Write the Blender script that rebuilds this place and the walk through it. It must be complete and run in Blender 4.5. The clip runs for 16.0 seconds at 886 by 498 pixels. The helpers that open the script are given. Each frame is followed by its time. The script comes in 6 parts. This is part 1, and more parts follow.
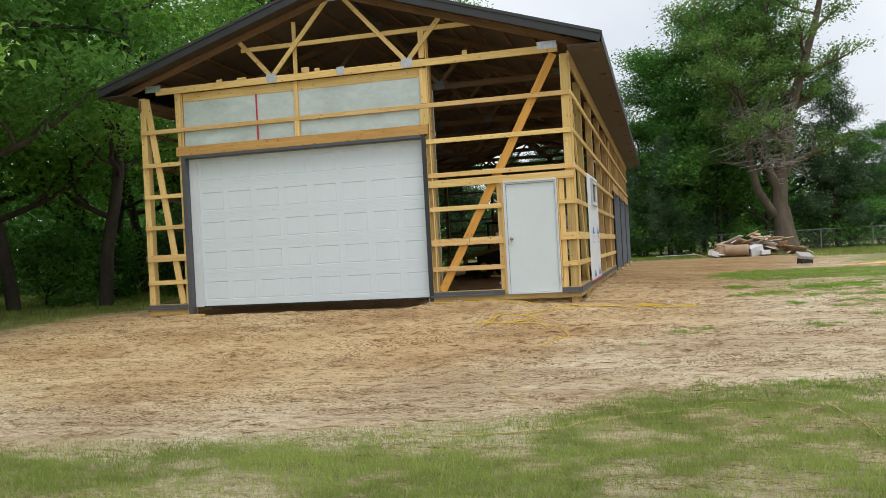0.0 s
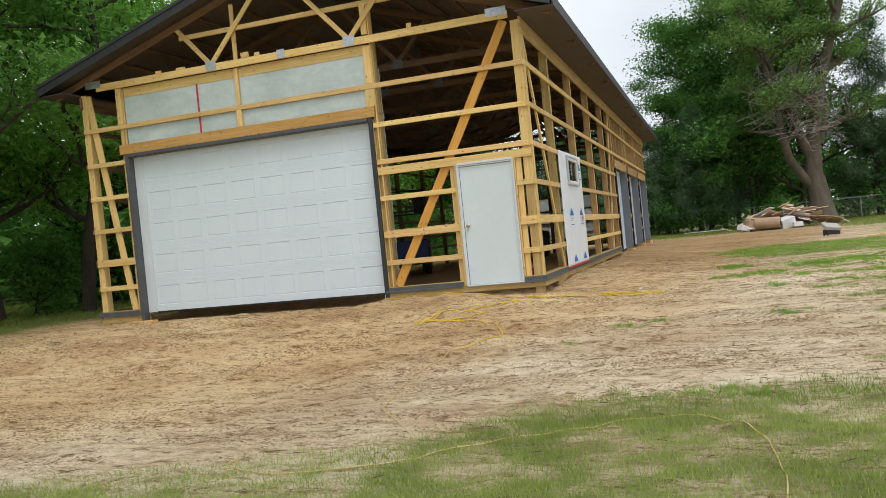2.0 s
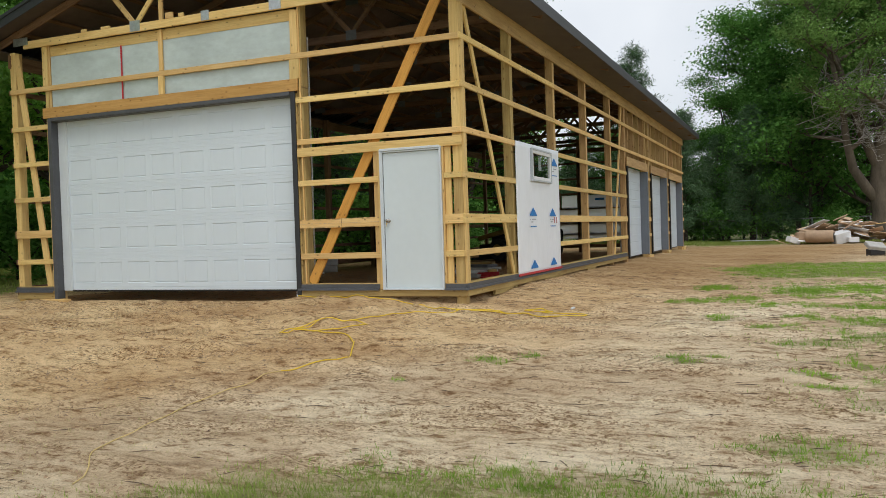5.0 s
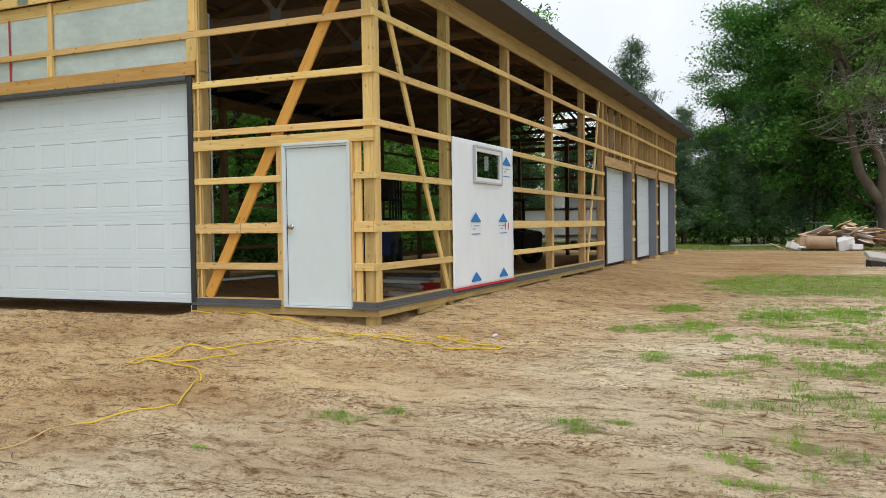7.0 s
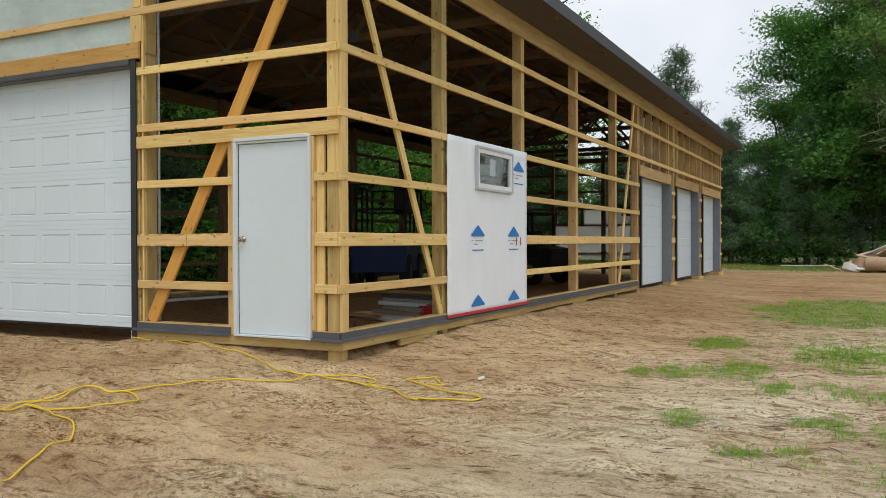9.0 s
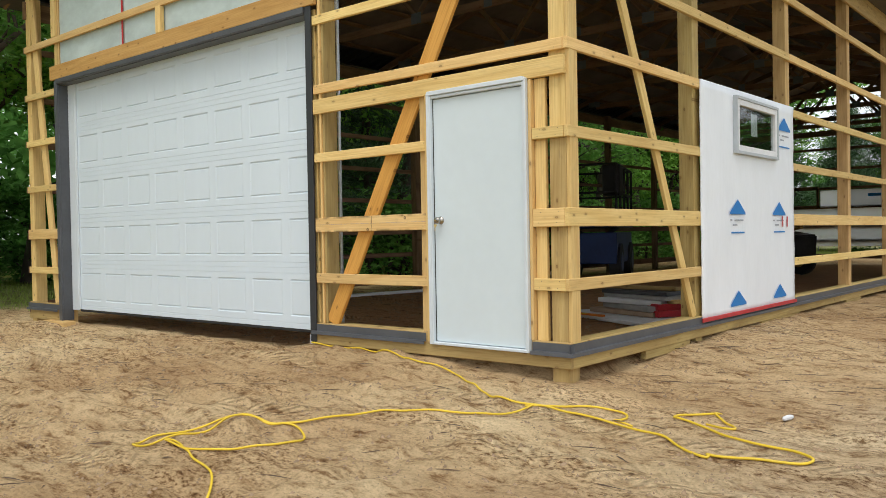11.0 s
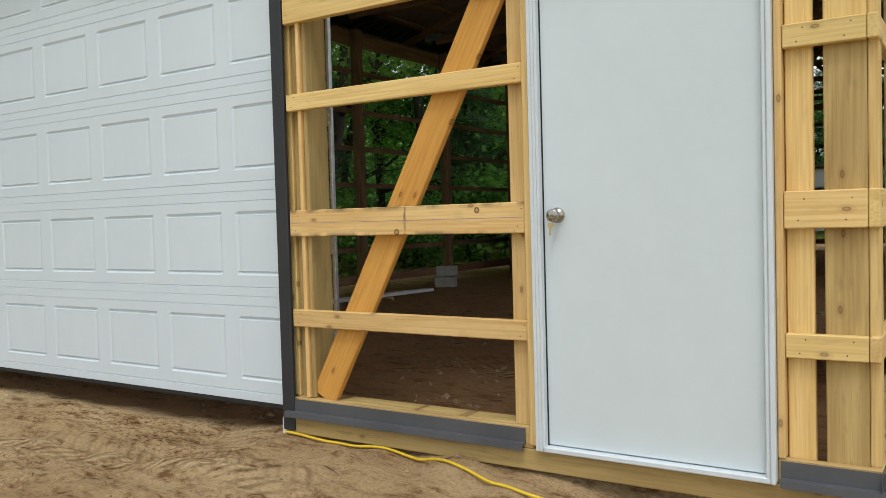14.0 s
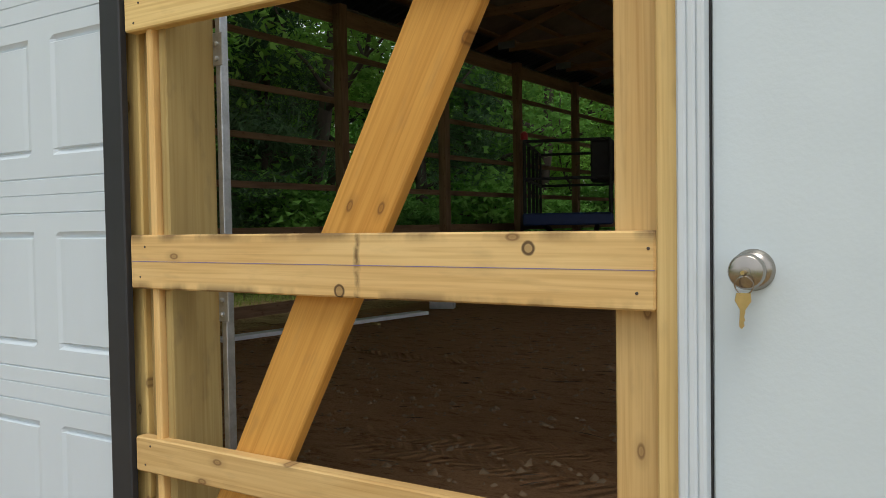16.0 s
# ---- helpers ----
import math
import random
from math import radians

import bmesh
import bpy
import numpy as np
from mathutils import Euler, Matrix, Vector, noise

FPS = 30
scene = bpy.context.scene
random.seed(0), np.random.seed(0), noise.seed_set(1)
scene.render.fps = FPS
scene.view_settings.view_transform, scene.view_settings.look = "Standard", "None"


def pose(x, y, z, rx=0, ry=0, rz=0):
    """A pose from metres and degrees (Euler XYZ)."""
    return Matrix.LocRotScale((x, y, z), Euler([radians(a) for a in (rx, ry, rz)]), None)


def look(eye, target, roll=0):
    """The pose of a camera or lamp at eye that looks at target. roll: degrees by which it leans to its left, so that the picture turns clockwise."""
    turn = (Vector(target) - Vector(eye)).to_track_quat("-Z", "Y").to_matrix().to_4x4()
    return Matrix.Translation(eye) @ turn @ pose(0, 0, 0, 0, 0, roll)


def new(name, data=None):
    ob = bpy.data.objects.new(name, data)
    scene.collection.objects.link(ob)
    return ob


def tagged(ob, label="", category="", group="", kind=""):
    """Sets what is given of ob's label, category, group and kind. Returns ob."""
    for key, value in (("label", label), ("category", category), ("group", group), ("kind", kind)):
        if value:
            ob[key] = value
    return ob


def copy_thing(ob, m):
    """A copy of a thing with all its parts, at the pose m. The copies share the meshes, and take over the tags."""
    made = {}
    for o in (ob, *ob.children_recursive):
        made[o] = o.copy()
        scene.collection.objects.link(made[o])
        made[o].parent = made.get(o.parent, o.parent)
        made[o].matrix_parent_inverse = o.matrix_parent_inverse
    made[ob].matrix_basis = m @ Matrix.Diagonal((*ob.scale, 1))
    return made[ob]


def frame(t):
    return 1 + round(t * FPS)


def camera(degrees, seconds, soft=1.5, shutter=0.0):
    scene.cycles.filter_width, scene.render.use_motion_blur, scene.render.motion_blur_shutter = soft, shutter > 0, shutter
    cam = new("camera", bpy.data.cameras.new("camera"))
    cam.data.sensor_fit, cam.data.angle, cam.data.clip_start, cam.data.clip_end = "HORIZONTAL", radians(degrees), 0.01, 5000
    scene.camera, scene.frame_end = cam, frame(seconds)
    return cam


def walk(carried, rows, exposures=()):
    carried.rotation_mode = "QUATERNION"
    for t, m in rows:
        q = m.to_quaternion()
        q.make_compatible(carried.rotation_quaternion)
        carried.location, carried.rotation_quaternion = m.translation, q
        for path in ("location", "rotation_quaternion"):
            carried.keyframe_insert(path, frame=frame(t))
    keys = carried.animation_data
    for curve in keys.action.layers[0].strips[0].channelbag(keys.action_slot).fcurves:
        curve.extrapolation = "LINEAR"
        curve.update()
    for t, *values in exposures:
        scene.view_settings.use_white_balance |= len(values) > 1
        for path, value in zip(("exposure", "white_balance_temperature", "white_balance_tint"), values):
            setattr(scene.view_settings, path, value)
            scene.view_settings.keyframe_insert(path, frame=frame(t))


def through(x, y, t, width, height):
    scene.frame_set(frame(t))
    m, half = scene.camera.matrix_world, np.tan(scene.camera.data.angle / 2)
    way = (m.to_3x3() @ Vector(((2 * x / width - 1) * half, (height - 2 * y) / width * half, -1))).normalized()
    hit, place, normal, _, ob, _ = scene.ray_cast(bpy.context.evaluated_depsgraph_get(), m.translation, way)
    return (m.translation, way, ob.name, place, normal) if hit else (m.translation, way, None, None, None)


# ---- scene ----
cam = camera(57.2, 16.0, soft=0.7)
PATH = [
    (0, (1.175, -15.129, 1.18), (0.693, -13.188, 1.183), -3.1),
    (0.5, (1.543, -14.72, 1.187), (1.091, -12.772, 1.211), -3.9),
    (1, (1.824, -14.331, 1.167), (1.351, -12.388, 1.185), -4.5),
    (1.5, (2.207, -13.913, 1.133), (1.657, -11.99, 1.137), -5.7),
    (2, (2.486, -13.507, 1.136), (1.889, -11.598, 1.113), -5.7),
    (2.5, (2.789, -13.159, 1.144), (2.176, -11.256, 1.125), -5.0),
    (3, (3.148, -12.811, 1.156), (2.508, -10.917, 1.138), -4.3),
    (3.5, (3.428, -12.438, 1.158), (2.806, -10.538, 1.141), -4.0),
    (4, (3.724, -12.018, 1.11), (3.088, -10.122, 1.09), -3.3),
    (4.2, (3.83, -11.837, 1.112), (3.178, -9.946, 1.093), -2.8),
    (6.3, (4.663, -9.629, 1.297), (3.751, -7.851, 1.214), -2.3),
    (6.5, (4.716, -9.429, 1.318), (3.812, -7.647, 1.239), -2.2),
    (7, (4.729, -8.943, 1.318), (3.942, -7.106, 1.261), -0.8),
    (7.5, (4.785, -8.437, 1.302), (3.962, -6.615, 1.272), -0.1),
    (8, (4.766, -7.939, 1.288), (3.946, -6.115, 1.258), 0.2),
    (8.2, (4.724, -7.744, 1.293), (3.928, -5.909, 1.262), -0.3),
    (10.3, (3.824, -5.688, 1.23), (2.619, -4.093, 1.204), 0.2),
    (10.5, (3.608, -5.564, 1.198), (2.364, -3.998, 1.161), 0.0),
    (11, (3.12, -5.236, 1.194), (1.844, -3.696, 1.163), -1.0),
    (11.5, (2.535, -4.911, 1.202), (1.233, -3.393, 1.24), -1.2),
    (12, (1.947, -4.664, 1.2), (0.619, -3.169, 1.243), -0.7),
    (12.5, (1.418, -4.338, 1.209), (0.077, -2.855, 1.242), -0.7),
    (13, (1.004, -4.063, 1.241), (-0.258, -2.512, 1.261), -1.1),
    (13.5, (0.638, -3.682, 1.233), (-0.531, -2.06, 1.204), -1.4),
    (13.6, (0.544, -3.555, 1.243), (-0.612, -1.924, 1.211), -1.6),
    (14, (0.234, -3.251, 1.326), (-0.839, -1.564, 1.252), -1.6),
    (14.5, (-0.11, -2.857, 1.347), (-1.02, -1.078, 1.258), -1.5),
    (15, (-0.364, -2.301, 1.362), (-1.341, -0.558, 1.279), -1.8),
    (15.5, (-0.721, -1.8, 1.402), (-1.816, -0.128, 1.324), -1.4),
    (16, (-0.968, -1.373, 1.411), (-2.033, 0.319, 1.348), -0.9),
]
walk(cam, [(t, look(eye, target, roll)) for t, eye, target, roll in PATH],
     [(0, -0.1), (0.5, -0.54), (1, -0.5), (1.5, -0.42), (2, -0.04), (4, -0.28), (6.5, 0.0), (7, 0.0), (8, -0.18), (10.5, 0.08), (11, 0.17), (12, 0.07), (13, 0.05), (14.5, 0.03), (15, -0.03), (16, -0.08)])

# ---- sky, sun ----
SUN_EL, SUN_AZ = 64.0, 155.0
world = bpy.data.worlds.new("sky")
scene.world = world
world.use_nodes = True
wn, wl = world.node_tree.nodes, world.node_tree.links
wn.clear()
w_out, w_bg = wn.new("ShaderNodeOutputWorld"), wn.new("ShaderNodeBackground")
w_sky = wn.new("ShaderNodeTexSky")
w_sky.sky_type, w_sky.sun_disc = "NISHITA", False
w_sky.sun_elevation, w_sky.sun_rotation = radians(SUN_EL), radians(SUN_AZ)
w_sky.air_density, w_sky.dust_density = 1.0, 3.0
w_co, w_noise, w_ramp, w_mix = (wn.new("ShaderNode" + k) for k in ("TexCoord", "TexNoise", "ValToRGB", "MixRGB"))
w_noise.inputs["Scale"].default_value, w_noise.inputs["Detail"].default_value = 2.2, 5.0
w_ramp.color_ramp.elements[0].position, w_ramp.color_ramp.elements[1].position = 0.3, 0.62
w_ramp.color_ramp.elements[0].color, w_ramp.color_ramp.elements[1].color = (0.66, 0.66, 0.66, 1), (1, 1, 1, 1)
w_mix.inputs[2].default_value = (8.9, 9.3, 9.8, 1)
wl.new(w_co.outputs["Generated"], w_noise.inputs["Vector"])
wl.new(w_noise.outputs["Fac"], w_ramp.inputs[0])
wl.new(w_ramp.outputs[0], w_mix.inputs[0])
wl.new(w_sky.outputs[0], w_mix.inputs[1])
wl.new(w_mix.outputs[0], w_bg.inputs["Color"])
w_bg.inputs["Strength"].default_value = 0.115
wl.new(w_bg.outputs[0], w_out.inputs[0])
sun = new("sun", bpy.data.lights.new("sun", "SUN"))
sun.data.energy, sun.data.angle, sun.data.color = 1.5, radians(25), (1.0, 0.96, 0.9)
sun.matrix_world = pose(0, 0, 30, 90 - SUN_EL, 0, 180 - SUN_AZ)
scene.view_settings.exposure = 0.0


# ---- materials ----
def material(name, color, rough=0.6, metal=0.0, vary=0.15, scale=6.0, bump=0.0, bump_scale=60.0, stretch=(1, 1, 1), second=None, random=0.0, spec=0.5):
    """A surface with two scales of colour variation, fine relief and a little change from piece to piece."""
    m = bpy.data.materials.new(name)
    m.use_nodes = True
    n, l = m.node_tree.nodes, m.node_tree.links
    b = n["Principled BSDF"]
    b.inputs["Roughness"].default_value, b.inputs["Metallic"].default_value = rough, metal
    b.inputs["Specular IOR Level"].default_value = spec
    co, mp = n.new("ShaderNodeTexCoord"), n.new("ShaderNodeMapping")
    mp.inputs["Scale"].default_value = stretch
    l.new(co.outputs["Object"], mp.inputs["Vector"])
    n1, n2 = n.new("ShaderNodeTexNoise"), n.new("ShaderNodeTexNoise")
    n1.inputs["Scale"].default_value, n1.inputs["Detail"].default_value = scale, 6
    n2.inputs["Scale"].default_value, n2.inputs["Detail"].default_value = scale * 7, 4
    for q in (n1, n2):
        l.new(mp.outputs[0], q.inputs["Vector"])
    add = n.new("ShaderNodeMath")
    add.operation = "MULTIPLY_ADD"
    add.inputs[1].default_value = 0.45
    l.new(n2.outputs["Fac"], add.inputs[0])
    l.new(n1.outputs["Fac"], add.inputs[2])
    ramp = n.new("ShaderNodeValToRGB")
    lo = second or tuple(c * (1 - vary) for c in color)
    hi = tuple(min(1, c * (1 + vary * 0.6)) for c in color)
    e = ramp.color_ramp.elements
    e[0].position, e[0].color = 0.45, (*lo, 1)
    e[1].position, e[1].color = 0.95, (*hi, 1)
    l.new(add.outputs[0], ramp.inputs[0])
    last = ramp.outputs[0]
    if random:
        info, hsv, mr = n.new("ShaderNodeObjectInfo"), n.new("ShaderNodeHueSaturation"), n.new("ShaderNodeMapRange")
        mr.inputs[3].default_value, mr.inputs[4].default_value = 1 - random, 1 + random
        l.new(info.outputs["Random"], mr.inputs[0])
        l.new(mr.outputs[0], hsv.inputs["Value"])
        l.new(last, hsv.inputs["Color"])
        last = hsv.outputs[0]
    l.new(last, b.inputs["Base Color"])
    if bump:
        n3, bp = n.new("ShaderNodeTexNoise"), n.new("ShaderNodeBump")
        n3.inputs["Scale"].default_value, n3.inputs["Detail"].default_value = bump_scale, 5
        l.new(mp.outputs[0], n3.inputs["Vector"])
        l.new(n3.outputs["Fac"], bp.inputs["Height"])
        bp.inputs["Strength"].default_value, bp.inputs["Distance"].default_value = bump, 0.01
        l.new(bp.outputs[0], b.inputs["Normal"])
    return m


def lumber_material(name, light, dark, knot=(0.1, 0.035, 0.01), random=0.14, stain=0.0):
    """Sawn softwood: grain along the piece's length, rings, sparse knots and a few grey smudges."""
    m = bpy.data.materials.new(name)
    m.use_nodes = True
    n, l = m.node_tree.nodes, m.node_tree.links
    b = n["Principled BSDF"]
    b.inputs["Roughness"].default_value = 0.72
    b.inputs["Specular IOR Level"].default_value = 0.3
    co, info = n.new("ShaderNodeTexCoord"), n.new("ShaderNodeObjectInfo")
    off = n.new("ShaderNodeVectorMath")
    off.operation = "MULTIPLY_ADD"
    off.inputs[1].default_value = (37, 11, 23)
    l.new(info.outputs["Random"], off.inputs[0])
    l.new(co.outputs["Object"], off.inputs[2])
    g = n.new("ShaderNodeMapping")
    g.inputs["Scale"].default_value = (0.45, 3.0, 4.0)
    l.new(off.outputs[0], g.inputs["Vector"])
    grain = n.new("ShaderNodeTexNoise")
    grain.inputs["Scale"].default_value, grain.inputs["Detail"].default_value, grain.inputs["Distortion"].default_value = 3.0, 8, 0.6
    l.new(g.outputs[0], grain.inputs["Vector"])
    ramp = n.new("ShaderNodeValToRGB")
    e = ramp.color_ramp.elements
    e[0].position, e[0].color = 0.3, (*dark, 1)
    e[1].position, e[1].color = 0.62, (*light, 1)
    l.new(grain.outputs["Fac"], ramp.inputs[0])
    fm, fine, fr, fx = n.new("ShaderNodeMapping"), n.new("ShaderNodeTexNoise"), n.new("ShaderNodeValToRGB"), n.new("ShaderNodeMixRGB")
    fm.inputs["Scale"].default_value = (0.9, 34, 48)
    l.new(off.outputs[0], fm.inputs["Vector"])
    fine.inputs["Scale"].default_value, fine.inputs["Detail"].default_value, fine.inputs["Distortion"].default_value = 2.6, 7, 0.5
    l.new(fm.outputs[0], fine.inputs["Vector"])
    fr.color_ramp.elements[0].position, fr.color_ramp.elements[0].color = 0.3, (0.86, 0.8, 0.72, 1)
    fr.color_ramp.elements[1].position, fr.color_ramp.elements[1].color = 0.58, (1.03, 1.03, 1.03, 1)
    l.new(fine.outputs["Fac"], fr.inputs[0])
    fx.blend_type = "MULTIPLY"
    fx.inputs[0].default_value = 1.0
    l.new(ramp.outputs[0], fx.inputs[1])
    l.new(fr.outputs[0], fx.inputs[2])
    k = n.new("ShaderNodeMapping")
    k.inputs["Scale"].default_value = (4.0, 0.4, 8.0)
    k.inputs["Rotation"].default_value = (math.pi / 2, 0, 0)
    l.new(off.outputs[0], k.inputs["Vector"])
    vor = n.new("ShaderNodeTexVoronoi")
    vor.inputs["Scale"].default_value, vor.voronoi_dimensions = 1.0, "2D"
    l.new(k.outputs[0], vor.inputs["Vector"])
    kr = n.new("ShaderNodeValToRGB")
    ke = kr.color_ramp.elements
    while len(ke) < 6:
        ke.new(0.5)
    for q, (p, v) in zip(ke, ((0.0, 0.5), (0.03, 0.45), (0.04, 0.7), (0.052, 0.62), (0.07, 0.2), (0.16, 0.0))):
        q.position, q.color = p, (v, v, v, 1)
    l.new(vor.outputs["Distance"], kr.inputs[0])
    some, times, split = n.new("ShaderNodeMath"), n.new("ShaderNodeMath"), n.new("ShaderNodeSeparateColor")
    some.operation, times.operation = "GREATER_THAN", "MULTIPLY"
    some.inputs[1].default_value = 0.5
    l.new(vor.outputs["Color"], split.inputs[0])
    l.new(split.outputs[0], some.inputs[0])
    l.new(some.outputs[0], times.inputs[0])
    l.new(kr.outputs[0], times.inputs[1])
    mk = n.new("ShaderNodeMixRGB")
    mk.inputs[2].default_value = (*knot, 1)
    l.new(times.outputs[0], mk.inputs[0])
    l.new(fx.outputs[0], mk.inputs[1])
    sm, sr, ms = n.new("ShaderNodeTexNoise"), n.new("ShaderNodeValToRGB"), n.new("ShaderNodeMixRGB")
    sm.inputs["Scale"].default_value, sm.inputs["Detail"].default_value = 14.0, 12
    smap = n.new("ShaderNodeMapping")
    smap.inputs["Scale"].default_value = (0.6, 1.6, 2.4)
    l.new(off.outputs[0], smap.inputs["Vector"])
    l.new(smap.outputs[0], sm.inputs["Vector"])
    se = sr.color_ramp.elements
    se[0].position, se[0].color = 0.58, (0, 0, 0, 1)
    se[1].position, se[1].color = 0.72, (0.16 + stain, 0.16 + stain, 0.16 + stain, 1)
    l.new(sm.outputs["Fac"], sr.inputs[0])
    l.new(sr.outputs[0], ms.inputs[0])
    l.new(mk.outputs[0], ms.inputs[1])
    ms.inputs[2].default_value = (0.2, 0.14, 0.08, 1)
    hsv, mr = n.new("ShaderNodeHueSaturation"), n.new("ShaderNodeMapRange")
    mr.inputs[3].default_value, mr.inputs[4].default_value = 1 - random, 1 + random * 0.7
    l.new(info.outputs["Random"], mr.inputs[0])
    l.new(mr.outputs[0], hsv.inputs["Value"])
    hue = n.new("ShaderNodeMapRange")
    hue.inputs[3].default_value, hue.inputs[4].default_value = 0.492, 0.506
    wrap = n.new("ShaderNodeMath")
    wrap.operation = "FRACT"
    mul = n.new("ShaderNodeMath")
    mul.operation = "MULTIPLY"
    mul.inputs[1].default_value = 17.0
    l.new(info.outputs["Random"], mul.inputs[0])
    l.new(mul.outputs[0], wrap.inputs[0])
    l.new(wrap.outputs[0], hue.inputs[0])
    l.new(hue.outputs[0], hsv.inputs["Hue"])
    l.new(ms.outputs[0], hsv.inputs["Color"])
    l.new(hsv.outputs[0], b.inputs["Base Color"])
    bp = n.new("ShaderNodeBump")
    bp.inputs["Strength"].default_value, bp.inputs["Distance"].default_value = 0.25, 0.004
    l.new(grain.outputs["Fac"], bp.inputs["Height"])
    l.new(bp.outputs[0], b.inputs["Normal"])
    return m


def smudged_material():
    """The wide girt beside the entry door: dirty edges, a dark cross smear, two ringed knots."""
    m = lumber_material("smudged_lumber", (0.78, 0.575, 0.245), (0.69, 0.47, 0.175), random=0.02)
    n, l = m.node_tree.nodes, m.node_tree.links
    b = n["Principled BSDF"]
    co, xyz = n.new("ShaderNodeTexCoord"), n.new("ShaderNodeSeparateXYZ")
    l.new(co.outputs["Object"], xyz.inputs[0])

    def calc(op, *args):
        q = n.new("ShaderNodeMath")
        q.operation = op
        for i, v in enumerate(args):
            if isinstance(v, (int, float)):
                q.inputs[i].default_value = v
            else:
                l.new(v, q.inputs[i])
        return q.outputs[0]

    def fade(v, far, near):
        q = n.new("ShaderNodeMapRange")
        q.inputs[1].default_value, q.inputs[2].default_value = far, near
        l.new(v, q.inputs[0])
        return q.outputs[0]

    def noise_at(scale, stretch):
        t, mp = n.new("ShaderNodeTexNoise"), n.new("ShaderNodeMapping")
        mp.inputs["Scale"].default_value = stretch
        t.inputs["Scale"].default_value, t.inputs["Detail"].default_value = scale, 8
        l.new(co.outputs["Object"], mp.inputs["Vector"])
        l.new(mp.outputs[0], t.inputs["Vector"])
        return t.outputs["Fac"]

    x, z = xyz.outputs[0], xyz.outputs[2]
    edge = calc("MULTIPLY", fade(calc("ABSOLUTE", z), 0.045, 0.068), fade(noise_at(7, (1, 1, 0.6)), 0.46, 0.6))
    wander = calc("MULTIPLY_ADD", noise_at(30, (1, 1, 1)), 0.016, -0.008)
    smear = calc("MULTIPLY", fade(calc("ABSOLUTE", calc("ADD", calc("SUBTRACT", x, 0.052), wander)), 0.011, 0.002), fade(noise_at(45, (1, 1, 0.7)), 0.36, 0.58))
    marks = calc("MAXIMUM", calc("MULTIPLY", edge, 0.75), calc("MULTIPLY", smear, 0.8))
    for kx, kz in ((0.461, -0.039), (0.003, 0.056)):
        dist = calc("ADD", calc("SQRT", calc("ADD", calc("POWER", calc("SUBTRACT", x, kx), 2.0), calc("POWER", calc("SUBTRACT", z, kz), 2.0))), calc("MULTIPLY", wander, 0.5))
        rim = fade(calc("ABSOLUTE", calc("SUBTRACT", dist, 0.0115)), 0.0045, 0.0015)
        marks = calc("MAXIMUM", marks, calc("MAXIMUM", calc("MULTIPLY", rim, 0.92), calc("MULTIPLY", fade(dist, 0.012, 0.010), 0.45)))
    old = b.inputs["Base Color"].links[0].from_socket
    mx = n.new("ShaderNodeMixRGB")
    mx.inputs[2].default_value = (0.09, 0.05, 0.025, 1)
    l.new(marks, mx.inputs[0])
    l.new(old, mx.inputs[1])
    l.new(mx.outputs[0], b.inputs["Base Color"])
    return m


def leaf_material(name, color, dark, through=0.35, clump=0.9):
    """Leaves that vary one by one and, more broadly, from bough to bough."""
    m = bpy.data.materials.new(name)
    m.use_nodes = True
    n, l = m.node_tree.nodes, m.node_tree.links
    out = n["Material Output"]
    n.remove(n["Principled BSDF"])
    geo, ramp, co, patch = n.new("ShaderNodeNewGeometry"), n.new("ShaderNodeValToRGB"), n.new("ShaderNodeTexCoord"), n.new("ShaderNodeTexNoise")
    patch.inputs["Scale"].default_value, patch.inputs["Detail"].default_value = clump, 3
    l.new(co.outputs["Object"], patch.inputs["Vector"])
    wide, both = n.new("ShaderNodeMapRange"), n.new("ShaderNodeMath")
    wide.inputs[1].default_value, wide.inputs[2].default_value, wide.inputs[4].default_value = 0.34, 0.66, 0.6
    l.new(patch.outputs["Fac"], wide.inputs[0])
    both.operation = "MULTIPLY_ADD"
    both.inputs[1].default_value = 0.4
    l.new(geo.outputs["Random Per Island"], both.inputs[0])
    l.new(wide.outputs[0], both.inputs[2])
    e = ramp.color_ramp.elements
    e[0].position, e[0].color = 0.0, (*dark, 1)
    e[1].position, e[1].color = 1.0, (*color, 1)
    l.new(both.outputs[0], ramp.inputs[0])
    info, hsv, mr = n.new("ShaderNodeObjectInfo"), n.new("ShaderNodeHueSaturation"), n.new("ShaderNodeMapRange")
    mr.inputs[3].default_value, mr.inputs[4].default_value = 0.75, 1.25
    l.new(info.outputs["Random"], mr.inputs[0])
    l.new(mr.outputs[0], hsv.inputs["Value"])
    l.new(ramp.outputs[0], hsv.inputs["Color"])
    d, t, mx = n.new("ShaderNodeBsdfDiffuse"), n.new("ShaderNodeBsdfTranslucent"), n.new("ShaderNodeMixShader")
    mx.inputs[0].default_value = through
    l.new(hsv.outputs[0], d.inputs["Color"])
    l.new(hsv.outputs[0], t.inputs["Color"])
    l.new(d.outputs[0], mx.inputs[1])
    l.new(t.outputs[0], mx.inputs[2])
    l.new(mx.outputs[0], out.inputs["Surface"])
    return m


